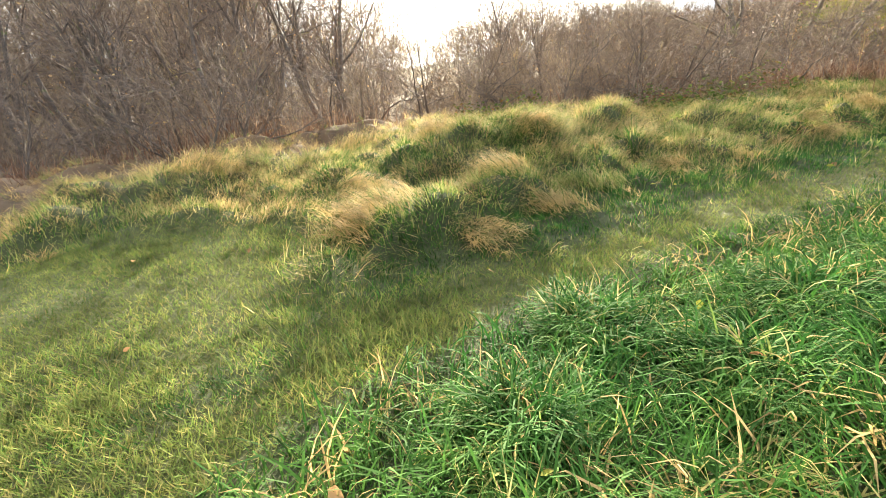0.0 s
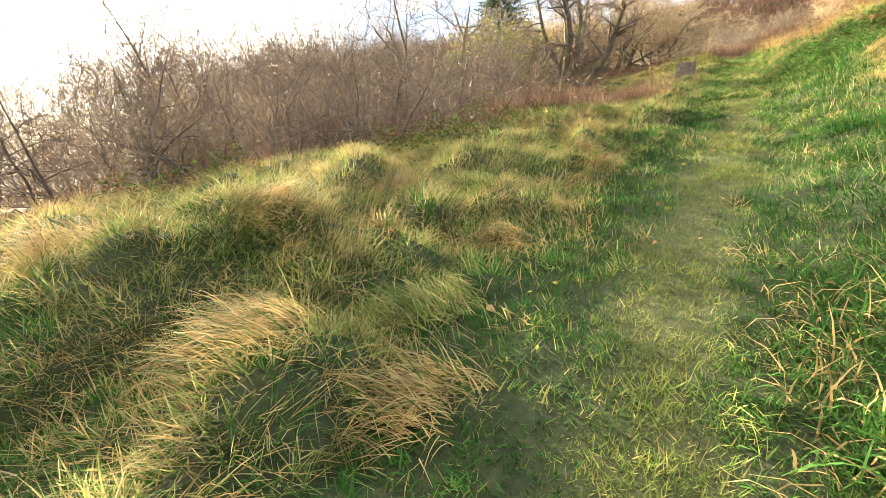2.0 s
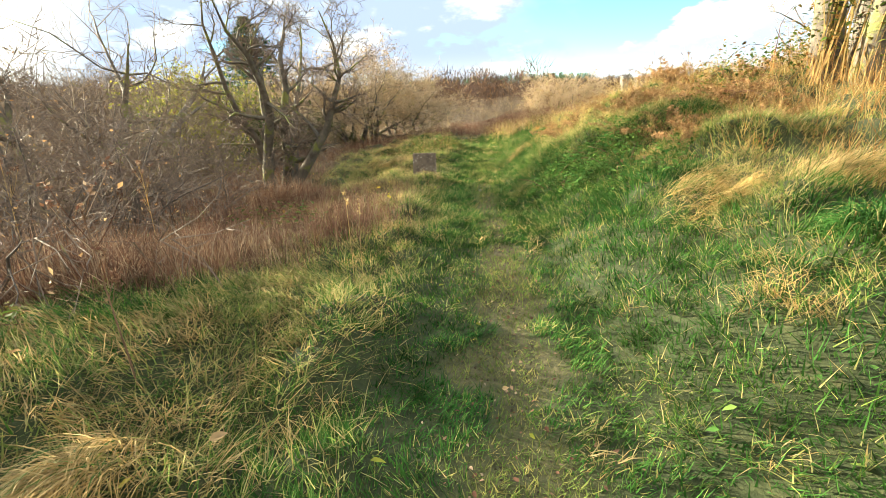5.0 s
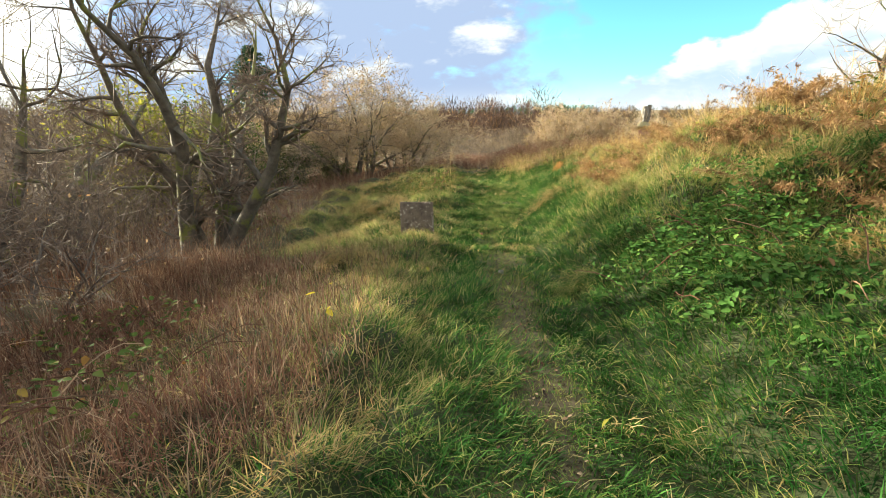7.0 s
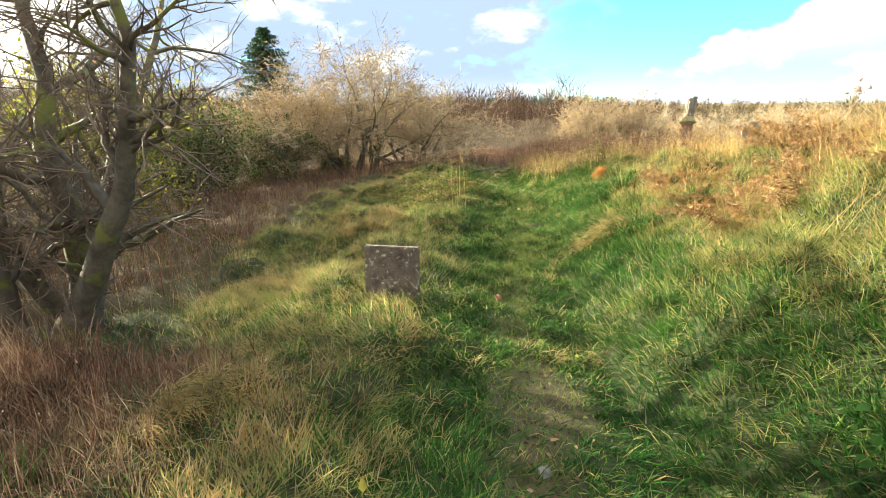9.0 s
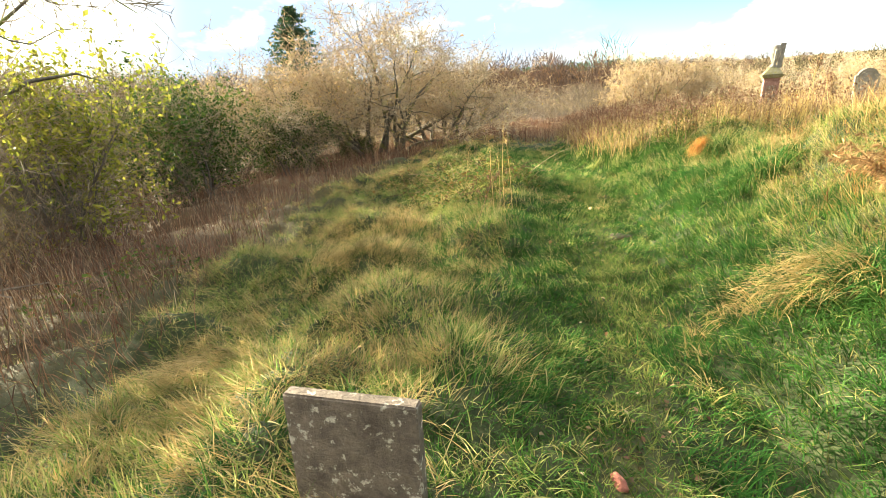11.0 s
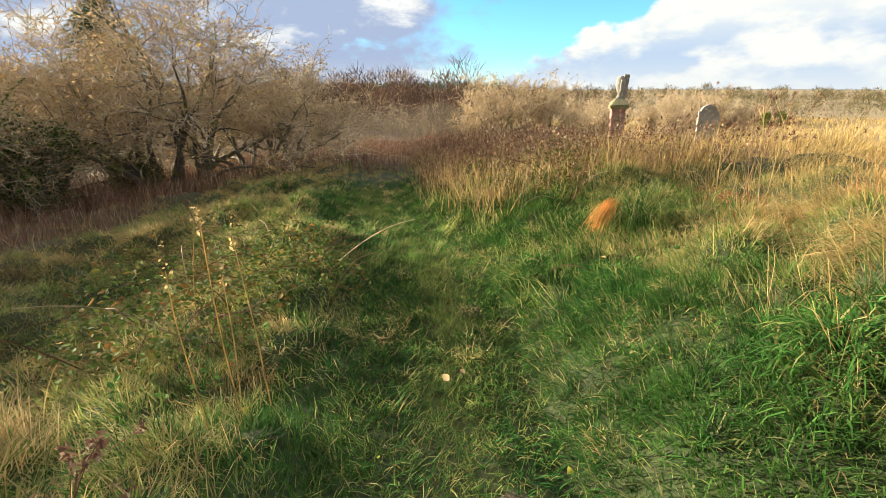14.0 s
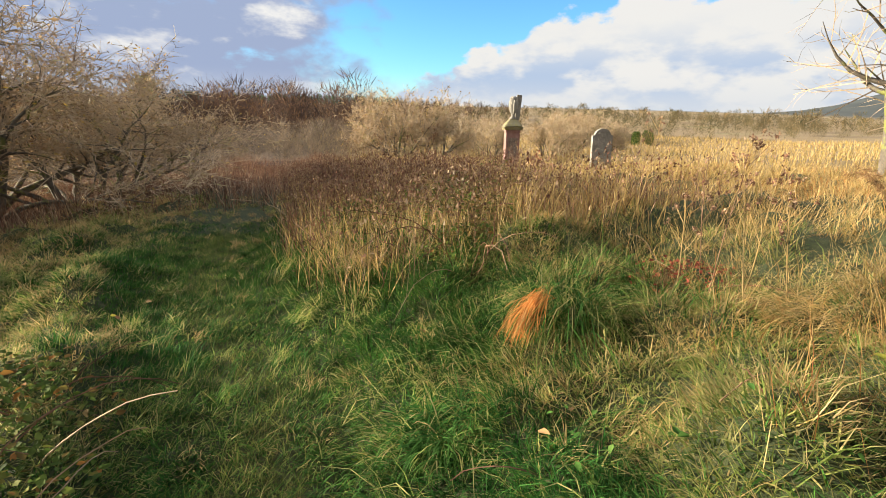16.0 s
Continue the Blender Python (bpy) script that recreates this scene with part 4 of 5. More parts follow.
# taller bare trees behind
talls = [tree_meshes("wood_tree", s, h, st, 0.28, g, (9, 7, 4), (0.45, 0.5, 0.5), 0.13, 0.07, 0.011, 0.25, (0.65, 0.7, 0.8), 0.05, 0.05, 0.25) for s, h, st, g in ((41, 8.0, 3, 0.12), (42, 7.0, 4, 0.10), (43, 9.0, 2, 0.14))]
made = []
for x, y, k, s in ((-14, 4, 0, 0.9), (-15, -1, 1, 0.95), (-14.5, 18.5, 0, 0.7), (-19, 1, 0, 1.0), (-17, -6, 2, 0.95), (-14, -10, 1, 1.0), (-18, 18, 1, 1.0), (-15, 22, 0, 0.75),
                   (-25, 9, 1, 0.7), (-23, 3, 1, 1.2), (-22, -4, 0, 1.1), (-24, 16, 2, 1.1), (-21, 24, 1, 0.95), (-17, 28, 2, 0.7), (-22, 33, 0, 0.85), (-16, 38, 1, 0.7), (-27, -2, 1, 1.3), (-13.5, 1.5, 2, 0.9), (-15.5, -4.5, 0, 1.15), (-18, -2.5, 2, 1.1), (-20, 2.5, 1, 1.4), (-24, -8, 2, 1.4), (-26, 4, 0, 1.5), (-30, -5, 2, 1.5), (-31, 1, 1, 1.6), (-17, -9.5, 1, 1.3), (-28, -12, 0, 1.4), (-22, 6.5, 2, 1.0), (-33, 8, 2, 1.3), (-27, 22, 0, 1.1), (-28, 30, 1, 1.1), (-24, 42, 2, 0.9), (-20, -12, 0, 1.1)):
    m = sized(stand(x, y, float(r.uniform(0, 360))), s)
    first = [o for o, kk in made if kk == k]
    if first:
        copy_thing(first[0], m)
    else:
        made.append((tree("wood_tree", talls[k], m, "tall bare grey-brown tree at the wood's edge", "tree", M_BARK_DARK, M_SCRUB, M_BUD, "trees of the wood"), k))


# leafy bushes in the gully
def leafy_bush(name, seed, h, m, label, leaf, amount, size, group=""):
    me = tree_meshes(name, seed, h, 11, 0.6, 0.045, (7, 8, 6), (0.5, 0.6, 0.6), 0.16, 0.06, 0.007, 0.08, (0.7, 0.8, 0.9), amount, size, 0.4)
    return tree(name, me, m, label, "bush", M_BARK_DARK, M_TWIG, leaf, group)


g0 = leafy_bush("holly_bush", 51, 3.6, stand(-9.6, 27.0), "dark green leafy bush in the gully", M_HEDGE, 1.0, 0.055, "dark green bushes")
copy_thing(g0, sized(stand(-8.3, 30.3, 120), 0.75))
copy_thing(g0, sized(stand(-11.6, 24.5, 220), 0.95))
copy_thing(g0, sized(stand(-12.4, 29.0, 300), 1.1))
copy_thing(g0, sized(stand(-6.9, 33.4, 60), 0.45))
leafy_bush("willow_bush", 53, 4.2, stand(-10.3, 23.2, 40), "yellow-green willow bush still in leaf", M_WILLOW, 0.8, 0.06)

# the bare tree at the top of the moor side
me_ = tree_meshes("moor_tree", 61, 7.5, 2, 0.3, 0.16, (12, 8, 5), (0.6, 0.6, 0.55), 0.18, 0.0, 0.008, 0.2, (1.1, 0.9, 0.9), 0.02, 0.03, 0.2)
tree("moor_tree", me_, stand(14.4, 26.3, 30), "bare spreading tree standing on the moor edge", "tree", M_BARK, M_TWIG, M_BUD)


# conifers
def conifer(name, seed, h, m, label):
    r = np.random.default_rng(seed)
    ob = thing(name, m, label, "tree")
    P, R = shoots(r, np.zeros((1, 3)), np.array([[0, 0, 1.0]]), np.array([h]), np.array([h * 0.018]), 12, 0.01, 0.0, 0.1)
    V, F = tubes(P, R, 7)
    part("trunk", mesh_of(name + "_trunk", V, F, flat=False), M_BARK_DARK, ob)
    n = int(h * 30)
    f = r.uniform(0.1, 0.99, n)
    a = r.uniform(0, 2 * np.pi, n)
    st = np.stack([np.zeros(n), np.zeros(n), f * h], -1)
    wy = np.stack([np.cos(a), np.sin(a), r.uniform(-0.15, 0.35, n)], -1)
    L = h * 0.52 * (1.02 - f) ** 0.75 * r.uniform(0.7, 1.1, n)
    P, R = shoots(r, st, wy, L, np.full(n, 0.025), 5, 0.06, -0.02, 0.3)
    V, F = tubes(P, R, 3)
    part("crown", mesh_of(name + "_boughs", V, F), M_BARK_DARK, ob)
    p, w, rad = offspring(r, P, R, 26, 0.8, 0.1)
    k = len(p)
    t = p + w / np.linalg.norm(w, axis=1, keepdims=True) * (h * 0.03 * r.uniform(0.5, 1.2, k))[:, None] + np.array([0, 0, -0.05])
    s = np.cross(w, r.normal(0, 1, (k, 3)))
    s = s / (np.linalg.norm(s, axis=1, keepdims=True) + 1e-9) * h * 0.0065
    V = np.stack([p - s, p + s, t], 1).reshape(-1, 3)
    part("foliage", mesh_of(name + "_needles", V, np.arange(3 * k).reshape(-1, 3)), M_NEEDLE, ob)
    return ob


conifer("conifer_tree", 71, 19.5, stand(-36.1, 101.6), "tall green conifer rising above the bare wood")
conifer("conifer_tree", 72, 8.5, stand(-8.6, 84.0), "dark conifer behind the thorn bushes")


# the far wood, and the plantation on the hill
def far_wood(name, mat, label, places, hlo, hhi, twigs, seed, twig_len, width, conical=False):
    """Many small crowns, each a cloud of fine twigs that thins out at its edge."""
    r = np.random.default_rng(seed)
    x, y = places
    n = len(x)
    h = r.uniform(hlo, hhi, n)
    who = np.repeat(np.arange(n), twigs)
    k = len(who)
    f = r.random(k) ** 0.8
    a = r.uniform(0, 2 * np.pi, k)
    shape = (1 - f) * 0.22 if conical else 0.30 * np.sqrt(np.clip(1 - (1.6 * f - 0.75) ** 2, 0.02, 1))
    rad = h[who] * shape * np.sqrt(r.random(k))
    z = land(x, y)
    start = np.stack([x[who] + rad * np.cos(a), y[who] + rad * np.sin(a), z[who] + f * h[who] * 0.92], -1)
    way = np.stack([0.55 * np.cos(a), 0.55 * np.sin(a), np.full(k, -0.1 if conical else 0.9)], -1) + r.normal(0, 0.45, (k, 3))
    way /= np.linalg.norm(way, axis=1, keepdims=True)
    tip = start + way * (twig_len * h[who] * r.uniform(0.5, 1.3, k))[:, None]
    sd = np.cross(way, r.normal(0, 1, (k, 3)))
    sd = sd / (np.linalg.norm(sd, axis=1, keepdims=True) + 1e-9) * (width * h[who])[:, None]
    V = np.stack([start - sd, start + sd, tip], 1).reshape(-1, 3)
    me = mesh_of(name, V, np.arange(3 * k).reshape(-1, 3))
    me.materials.append(mat)
    return tagged(new(name, me), label, "wood", kind="stuff")


r = np.random.default_rng(9)
n = 1100
wx, wy_ = r.uniform(-95, 95, n), 66 + 130 * r.random(n) ** 1.3
ok = (wx - 0.05 * wy_ < 10 + (wy_ - 66) * 0.18) | (wy_ > 165)
far_wood("far_wood", M_FARTWIG, "bare russet and purple-brown wood in the distance", (wx[ok], wy_[ok]), 4.5, 8.0, 270, 10, 0.18, 0.0048)
n = 90
lx, ly = r.uniform(-62, -26, n), r.uniform(-45, 8, n)
far_wood("tall_wood", M_SIDETWIG, "tall dark bare wood beyond the worn ground", (lx, ly), 9.0, 14.0, 900, 16, 0.14, 0.0022)
n = 420
lx, ly = r.uniform(-80, -31, n), r.uniform(-40, 85, n)
far_wood("side_wood", M_SIDETWIG, "bare grey-brown wood behind the thicket", (lx, ly), 4.5, 8.5, 380, 11, 0.17, 0.003)
n = 300
ux, uy = np.concatenate([r.uniform(-31, -9, n), r.uniform(-15, 11, 190)]), np.concatenate([r.uniform(-14, 62, n), r.uniform(47, 66, 190)])
far_wood("undergrowth", M_SIDETWIG, "tangled brown undergrowth on the gully floor", (ux, uy), 1.0, 2.6, 320, 14, 0.22, 0.004)
n = 70
ux, uy = r.uniform(-12.5, -7.2, n), r.uniform(5, 23, n)
far_wood("thicket_brush", M_SIDETWIG, "dense grey-brown brush filling the thicket", (ux, uy), 1.1, 2.3, 420, 17, 0.2, 0.0026)
n = 500
hx, hy = r.uniform(-60, 190, n), r.uniform(560, 680, n)
far_wood("hill_plantation", M_NEEDLE, "dark conifer plantation along the hilltop", (hx, hy), 7.0, 12.0, 70, 12, 0.16, 0.02, True)
n = 560
mx_, my_ = r.uniform(20, 260, n), 66 + 180 * r.random(n) ** 1.5
far_wood("moor_scrub", M_MOORTWIG, "low bare scrub scattered on the moor", (mx_, my_), 1.2, 4.0, 240, 13, 0.2, 0.005)
n = 420
ha, hd_ = np.radians(r.uniform(14, 68, n)), r.uniform(170, 520, n)
far_wood("moor_hedges", M_MOORTWIG, "dark broken lines of bushes along the edge of the moor", (hd_ * np.sin(ha), 20 + hd_ * np.cos(ha)), 3.0, 7.5, 90, 18, 0.2, 0.016)
far_wood("gorse_bush", M_HEDGE, "dark green gorse on the moor", (np.array([49.0, 52.0, 50.4]), np.array([68.0, 69.0, 67.0])), 1.5, 2.1, 1500, 15, 0.12, 0.012)


# ---- the graves ----
def block(sx, sy, z0, z1, top=None, bevel=0.012, jitter=0.0, seed=1):
    """A bevelled block that stands from z0 to z1; top: its size at the top, where it tapers."""
    bm = bmesh.new()
    bmesh.ops.create_cube(bm, size=1.0)
    tx, ty = top or (sx, sy)
    for v in bm.verts:
        up = v.co.z > 0
        v.co = Vector((v.co.x * (tx if up else sx), v.co.y * (ty if up else sy), z1 if up else z0))
    bmesh.ops.bevel(bm, geom=bm.edges[:], offset=bevel, segments=2, affect="EDGES")
    if jitter:
        q = random.Random(seed)
        for v in bm.verts:
            v.co += Vector((q.uniform(-1, 1), q.uniform(-1, 1), q.uniform(-1, 1))) * jitter
    return bm


def part_bm(name, bm, mat, parent=None, label="", smoothed=False):
    me = bpy.data.meshes.new(name)
    bm.to_mesh(me)
    bm.free()
    for p in me.polygons:
        p.use_smooth = smoothed
    return part(name, me, mat, parent, label)


# the small slab beside the path
slab_bm = block(0.485, 0.055, -0.12, 0.56, bevel=0.006, jitter=0.0012, seed=4)
slab_me = bpy.data.meshes.new("grave_slab")
slab_bm.to_mesh(slab_me)
slab_bm.free()
slab_me.materials.append(M_SLAB)
slab = new("grave_slab", slab_me)
slab.matrix_basis = pose(-1.97, 16.35, -0.26, -3, 0, -8)
tagged(slab, "small square dark stone slab mottled with lichen beside the path", "gravestone")


def lathe(profile, sides=20, squash=1.0):
    bm = bmesh.new()
    rings = []
    for rr, zz in profile:
        rings.append([bm.verts.new((rr * math.cos(2 * math.pi * i / sides), rr * squash * math.sin(2 * math.pi * i / sides), zz)) for i in range(sides)])
    for a, b in zip(rings, rings[1:]):
        for i in range(sides):
            bm.faces.new((a[i], a[(i + 1) % sides], b[(i + 1) % sides], b[i]))
    bm.faces.new(rings[-1])
    bm.faces.new(list(reversed(rings[0])))
    return bm


mon_z = float(land(10.0, 36.4))
mon = thing("monument", sized(pose(10.0, 36.4, mon_z - 0.05, 0, 0, -22), (0.78, 0.78, 1.0)), "red sandstone pedestal monument with a mossy cap and weathered carved top", "monument")
part_bm("base", block(0.95, 0.95, -0.2, 0.22, bevel=0.02), M_SANDSTONE, mon)
part_bm("plinth", block(0.80, 0.80, 0.22, 0.36, (0.74, 0.74), 0.015), M_SANDSTONE, mon)
part_bm("shaft", block(0.66, 0.66, 0.36, 1.52, (0.64, 0.64), 0.015), M_SANDSTONE, mon)
for sx in (-1, 1):
    part_bm("pilaster", block(0.08, 0.70, 0.36, 1.48, None, 0.012), M_SANDSTONE, mon).matrix_basis = pose(sx * 0.30, 0, 0)
part_bm("inscription_panel", block(0.44, 0.68, 0.55, 1.32, None, 0.01), M_SLAB, mon, "darker inscribed panel, too worn to read")
part_bm("frieze", block(0.72, 0.72, 1.52, 1.62, None, 0.012), M_SANDSTONE, mon)
part_bm("cornice", block(0.84, 0.84, 1.62, 1.75, (0.98, 0.98), 0.02), M_MOSSY, mon)
part_bm("cap", block(0.90, 0.90, 1.75, 2.02, (0.40, 0.40), 0.03, 0.01, 3), M_MOSSY, mon, "moss-grown sloping cap")
part_bm("urn", lathe([(0.14, 2.0), (0.17, 2.05), (0.10, 2.13), (0.09, 2.20), (0.17, 2.32), (0.23, 2.50), (0.24, 2.64), (0.19, 2.74), (0.21, 2.79), (0.12, 2.86)], 20, 0.85), M_GREYSTONE, mon, "weathered grey draped urn", True)
part_bm("back_slab", block(0.20, 0.14, 2.0, 2.93, (0.26, 0.14), 0.02, 0.004, 5), M_GREYSTONE, mon, "upright grey stone behind the urn").matrix_basis = pose(0.14, 0.12, 0, 0, 3, 0)
for k in range(5):
    fold = lathe([(0.030, 2.22), (0.045, 2.36), (0.050, 2.55), (0.035, 2.72)], 7)
    part_bm("drape_fold", fold, M_GREYSTONE, mon, "", True).matrix_basis = pose(-0.20 + 0.09 * k, -0.17 - 0.03 * math.sin(k * 0.8), 0, 4, 4 - 2 * k, 0)


def shouldered(width, thick, h, sh):
    """A headstone's outline with a round head between square shoulders, as a slab."""
    bm = bmesh.new()
    w = width / 2
    pts = [(-w, -0.25), (w, -0.25), (w, h - sh), (w * 0.80, h - sh), (w * 0.76, h - sh * 0.72)]
    for i in range(9):
        a = math.radians(20 + 140 * i / 8)
        pts.append((w * 0.78 * math.cos(a), h - sh + sh * math.sin(a) * 0.98))
    pts += [(-w * 0.76, h - sh * 0.72), (-w * 0.80, h - sh), (-w, h - sh)]
    front = [bm.verts.new((px, -thick / 2, pz)) for px, pz in pts]
    back = [bm.verts.new((px, thick / 2, pz)) for px, pz in pts]
    bm.faces.new(front)
    bm.faces.new(list(reversed(back)))
    n = len(pts)
    edges = []
    for i in range(n):
        bm.faces.new((front[i], back[i], back[(i + 1) % n], front[(i + 1) % n]))
    bmesh.ops.recalc_face_normals(bm, faces=bm.faces[:])
    return bm


hs = thing("headstone", pose(10.4, 31.8, float(land(10.4, 31.8)) - 0.02, 2, -2, -24), "grey weathered headstone with a shouldered round head", "gravestone")
part_bm("stone", shouldered(0.60, 0.16, 1.58, 0.20), M_GREYSTONE, hs)
part_bm("plinth", block(0.76, 0.34, -0.2, 0.12, None, 0.015), M_GREYSTONE, hs)


# ---- plants with a place of their own ----
def bundle(name, x, y, n, reach, length, width, lean, droop, mat, label, category, seed, heading=None, lift=0.0, group=""):
    """A tussock of blades round one root."""
    r = np.random.default_rng(seed)
    a = r.uniform(0, 2 * np.pi, n)
    d = reach * np.sqrt(r.random(n)) * (0.68 + 0.2 * np.sin(2 * a + seed) + 0.14 * np.sin(5 * a + 2 * seed)) * r.uniform(0.8, 1.25, n)
    px, py = d * np.cos(a), d * np.sin(a)
    head = a + r.normal(0, 1.1, n) if heading is None else heading + r.normal(0, 0.5, n)
    z0 = float(land(x, y))
    z = land(x + px, y + py) - z0 - 0.03 + lift * np.maximum(1 - (d / max(reach, 1e-6)) ** 2, 0)
    long, wide, le, dr = r.uniform(*length, n), r.uniform(*width, n), r.uniform(*lean, n), r.uniform(*droop, n)
    ob = thing(name, pose(x, y, z0), label, category, group)
    dead = r.random(n) < (0.85 if mat is not M_GREEN else 0.14)
    for key, sel, m in (("dead_blade", dead, M_ROUGH if mat is M_GREEN else mat), ("green_blade", ~dead, M_GREEN)):
        V, q, t = blades(px[sel], py[sel], long[sel], wide[sel], head[sel], le[sel], dr[sel], r, segs=4, z=z[sel])
        part(key, mesh_of(name + "_" + key, V, q, t), m, ob)
    return ob


# the sedge tussock with its orange dead skirt, beside the fork
sedge = thing("sedge_tussock", pose(1.9, 22.95, float(land(1.9, 22.95)) - 0.05), "leaning green sedge tussock with a bright orange dead skirt", "grass tussock")
r = np.random.default_rng(81)
n = 1200
a = r.uniform(0, 2 * np.pi, n)
d = 0.28 * np.sqrt(r.random(n))
hd = np.where(r.random(n) < 0.45, a, np.where(r.random(n) < 0.55, 3.6 + r.normal(0, 0.4, n), -0.5 + r.normal(0, 0.7, n)))
for key, sel, m in (("green_blade", r.random(n) < 0.6, M_GREEN), ("straw_blade", r.random(n) < 0.4, M_ROUGH)):
    k = int(sel.sum())
    V, q, t = blades(0.34 + d[sel] * np.cos(a[sel]), 0.08 + d[sel] * np.sin(a[sel]), r.uniform(0.25, 0.85, k), r.uniform(0.004, 0.009, k), hd[sel] + r.normal(0, 0.4, k), r.uniform(0.1, 1.2, k), r.uniform(0.3, 0.8, k), r, segs=4, z=r.uniform(0, 0.14, k))
    part(key, mesh_of("sedge_" + key, V, q, t), m, sedge)
n = 260
f = r.random(n)
px, py = 0.04 - 0.08 * f + r.normal(0, 0.03, n), -0.06 + 0.04 * f + r.normal(0, 0.03, n)
V, q, t = blades(px, py, r.uniform(0.20, 0.44, n), r.uniform(0.004, 0.007, n), 3.65 + r.normal(0, 0.18, n), r.uniform(1.0, 1.6, n), r.uniform(0.3, 0.55, n), r, segs=4, z=0.44 - 0.12 * r.random(n) - 0.16 * f)
part("dead_skirt", mesh_of("dead_skirt", V, q, t), M_ORANGE, sedge, "orange dead straw hanging down")

# dry tussocks that stand out in the rough
spots = ((-3.05, 8.0, 0.30), (-2.9, 9.4, 0.24), (0.5, 10.3, 0.42), (1.2, 10.0, 0.40), (0.35, 17.8, 0.34), (-0.45, 13.5, 0.22), (-3.4, 1.75, 0.40), (-3.2, 19.6, 0.40), (-2.75, 20.9, 0.42), (2.3, 9.7, 0.38), (-4.3, 1.9, 0.30), (-3.4, 3.05, 0.34), (-2.75, 3.1, 0.26), (-3.0, 3.7, 0.28), (-2.6, 2.3, 0.24), (-4.2, 3.9, 0.3), (-2.9, 4.6, 0.24), (-3.5, 5.4, 0.28), (-2.7, 6.4, 0.24), (-5.3, 3.2, 0.36), (-2.9, 14.6, 0.28), (-1.75, 20.6, 0.26),
         (-2.6, 19.6, 0.34), (-3.6, 21.2, 0.36), (-2.3, 23.6, 0.3), (1.3, 25.2, 0.36), (3.2, 21.9, 0.36), (2.2, 20.6, 0.34), (1.7, 18.6, 0.34), (1.0, 16.4, 0.3), (-5.9, 0.6, 0.4), (-6.6, 2.6, 0.42), (-4.0, 5.2, 0.3), (2.6, 25.0, 0.4), (-3.7, 17.9, 0.34))
for k, (x, y, s) in enumerate(spots):
    bundle("grass_tussock", x, y, int(500 + 3000 * max(s - 0.2, 0)), s * 1.3, (0.3 * s, 1.0 * s), (0.003, 0.006), (0.6, 1.5), (0.15, 0.5), (M_STRAW, M_ROUGH, M_STRAW, M_GOLD)[k % 4] if x < 0 else (M_GOLD, M_STRAW)[k % 2],
           "bleached straw-coloured grass tussock in the rough", "grass tussock", 100 + k, float(swath(x, y)) + 0.3, 0.45 * s, "dry tussocks")
# lush tussocks of the verge
for k, (x, y, s) in enumerate(((-1.35, 2.1, 0.30), (-1.0, 1.5, 0.3), (-0.7, 2.3, 0.34), (-0.9, 2.9, 0.36), (-0.2, 2.9, 0.4), (-0.75, 3.6, 0.3), (0.4, 3.9, 0.4), (0.5, 2.2, 0.4), (1.6, 12.9, 0.36), (0.6, 9.0, 0.3), (0.5, 17.6, 0.32), (1.2, 20.0, 0.36), (0.9, 22.4, 0.3))):
    bundle("grass_tuft", x, y, 900, s * 1.2, (0.10, 0.26), (0.006, 0.011), (0.3, 1.3), (0.2, 0.7), M_GREEN, "tuft of long lush green grass", "grass tussock", 160 + k, None, 0.3 * s, "green tufts")


# brambles and other broad leaves
def leaf_patch(name, x, y, rx, ry, n, height, size, mat, label, seed, category="bramble", arches=14, group=""):
    r = np.random.default_rng(seed)
    z0 = float(land(x, y))
    ob = thing(name, pose(x, y, z0), label, category, group)
    a = r.uniform(0, 2 * np.pi, arches)
    d = np.sqrt(r.random(arches)) * 0.7
    sx, sy = rx * d * np.cos(a), ry * d * np.sin(a)
    st = np.stack([sx, sy, land(x + sx, y + sy) - z0 - 0.03], -1)
    b = r.uniform(0, 2 * np.pi, arches)
    P, R = shoots(r, st, np.stack([np.cos(b) * 0.6, np.sin(b) * 0.6, np.ones(arches)], -1), r.uniform(0.8, 1.6, arches) * height * 1.6, np.full(arches, 0.005), 8, 0.12, -0.22, 0.5)
    V, F = tubes(P, R, 4)
    part("stem", mesh_of(name + "_stem", V, F), M_BROWN, ob)
    a = r.uniform(0, 2 * np.pi, n)
    d = np.sqrt(r.random(n))
    lx, ly = rx * d * np.cos(a), ry * d * np.sin(a)
    lz = land(x + lx, y + ly) - z0 + height * (0.15 + 0.85 * r.random(n) ** 0.7) * (1 - 0.7 * d ** 2) * (0.5 + value_noise(x + lx, y + ly, 2.0, seed))
    c = np.stack([lx, ly, lz], -1)
    V, F = broad_leaves(r, c, size)
    part("foliage", mesh_of(name + "_foliage", V, F, flat=False), mat, ob)
    return ob


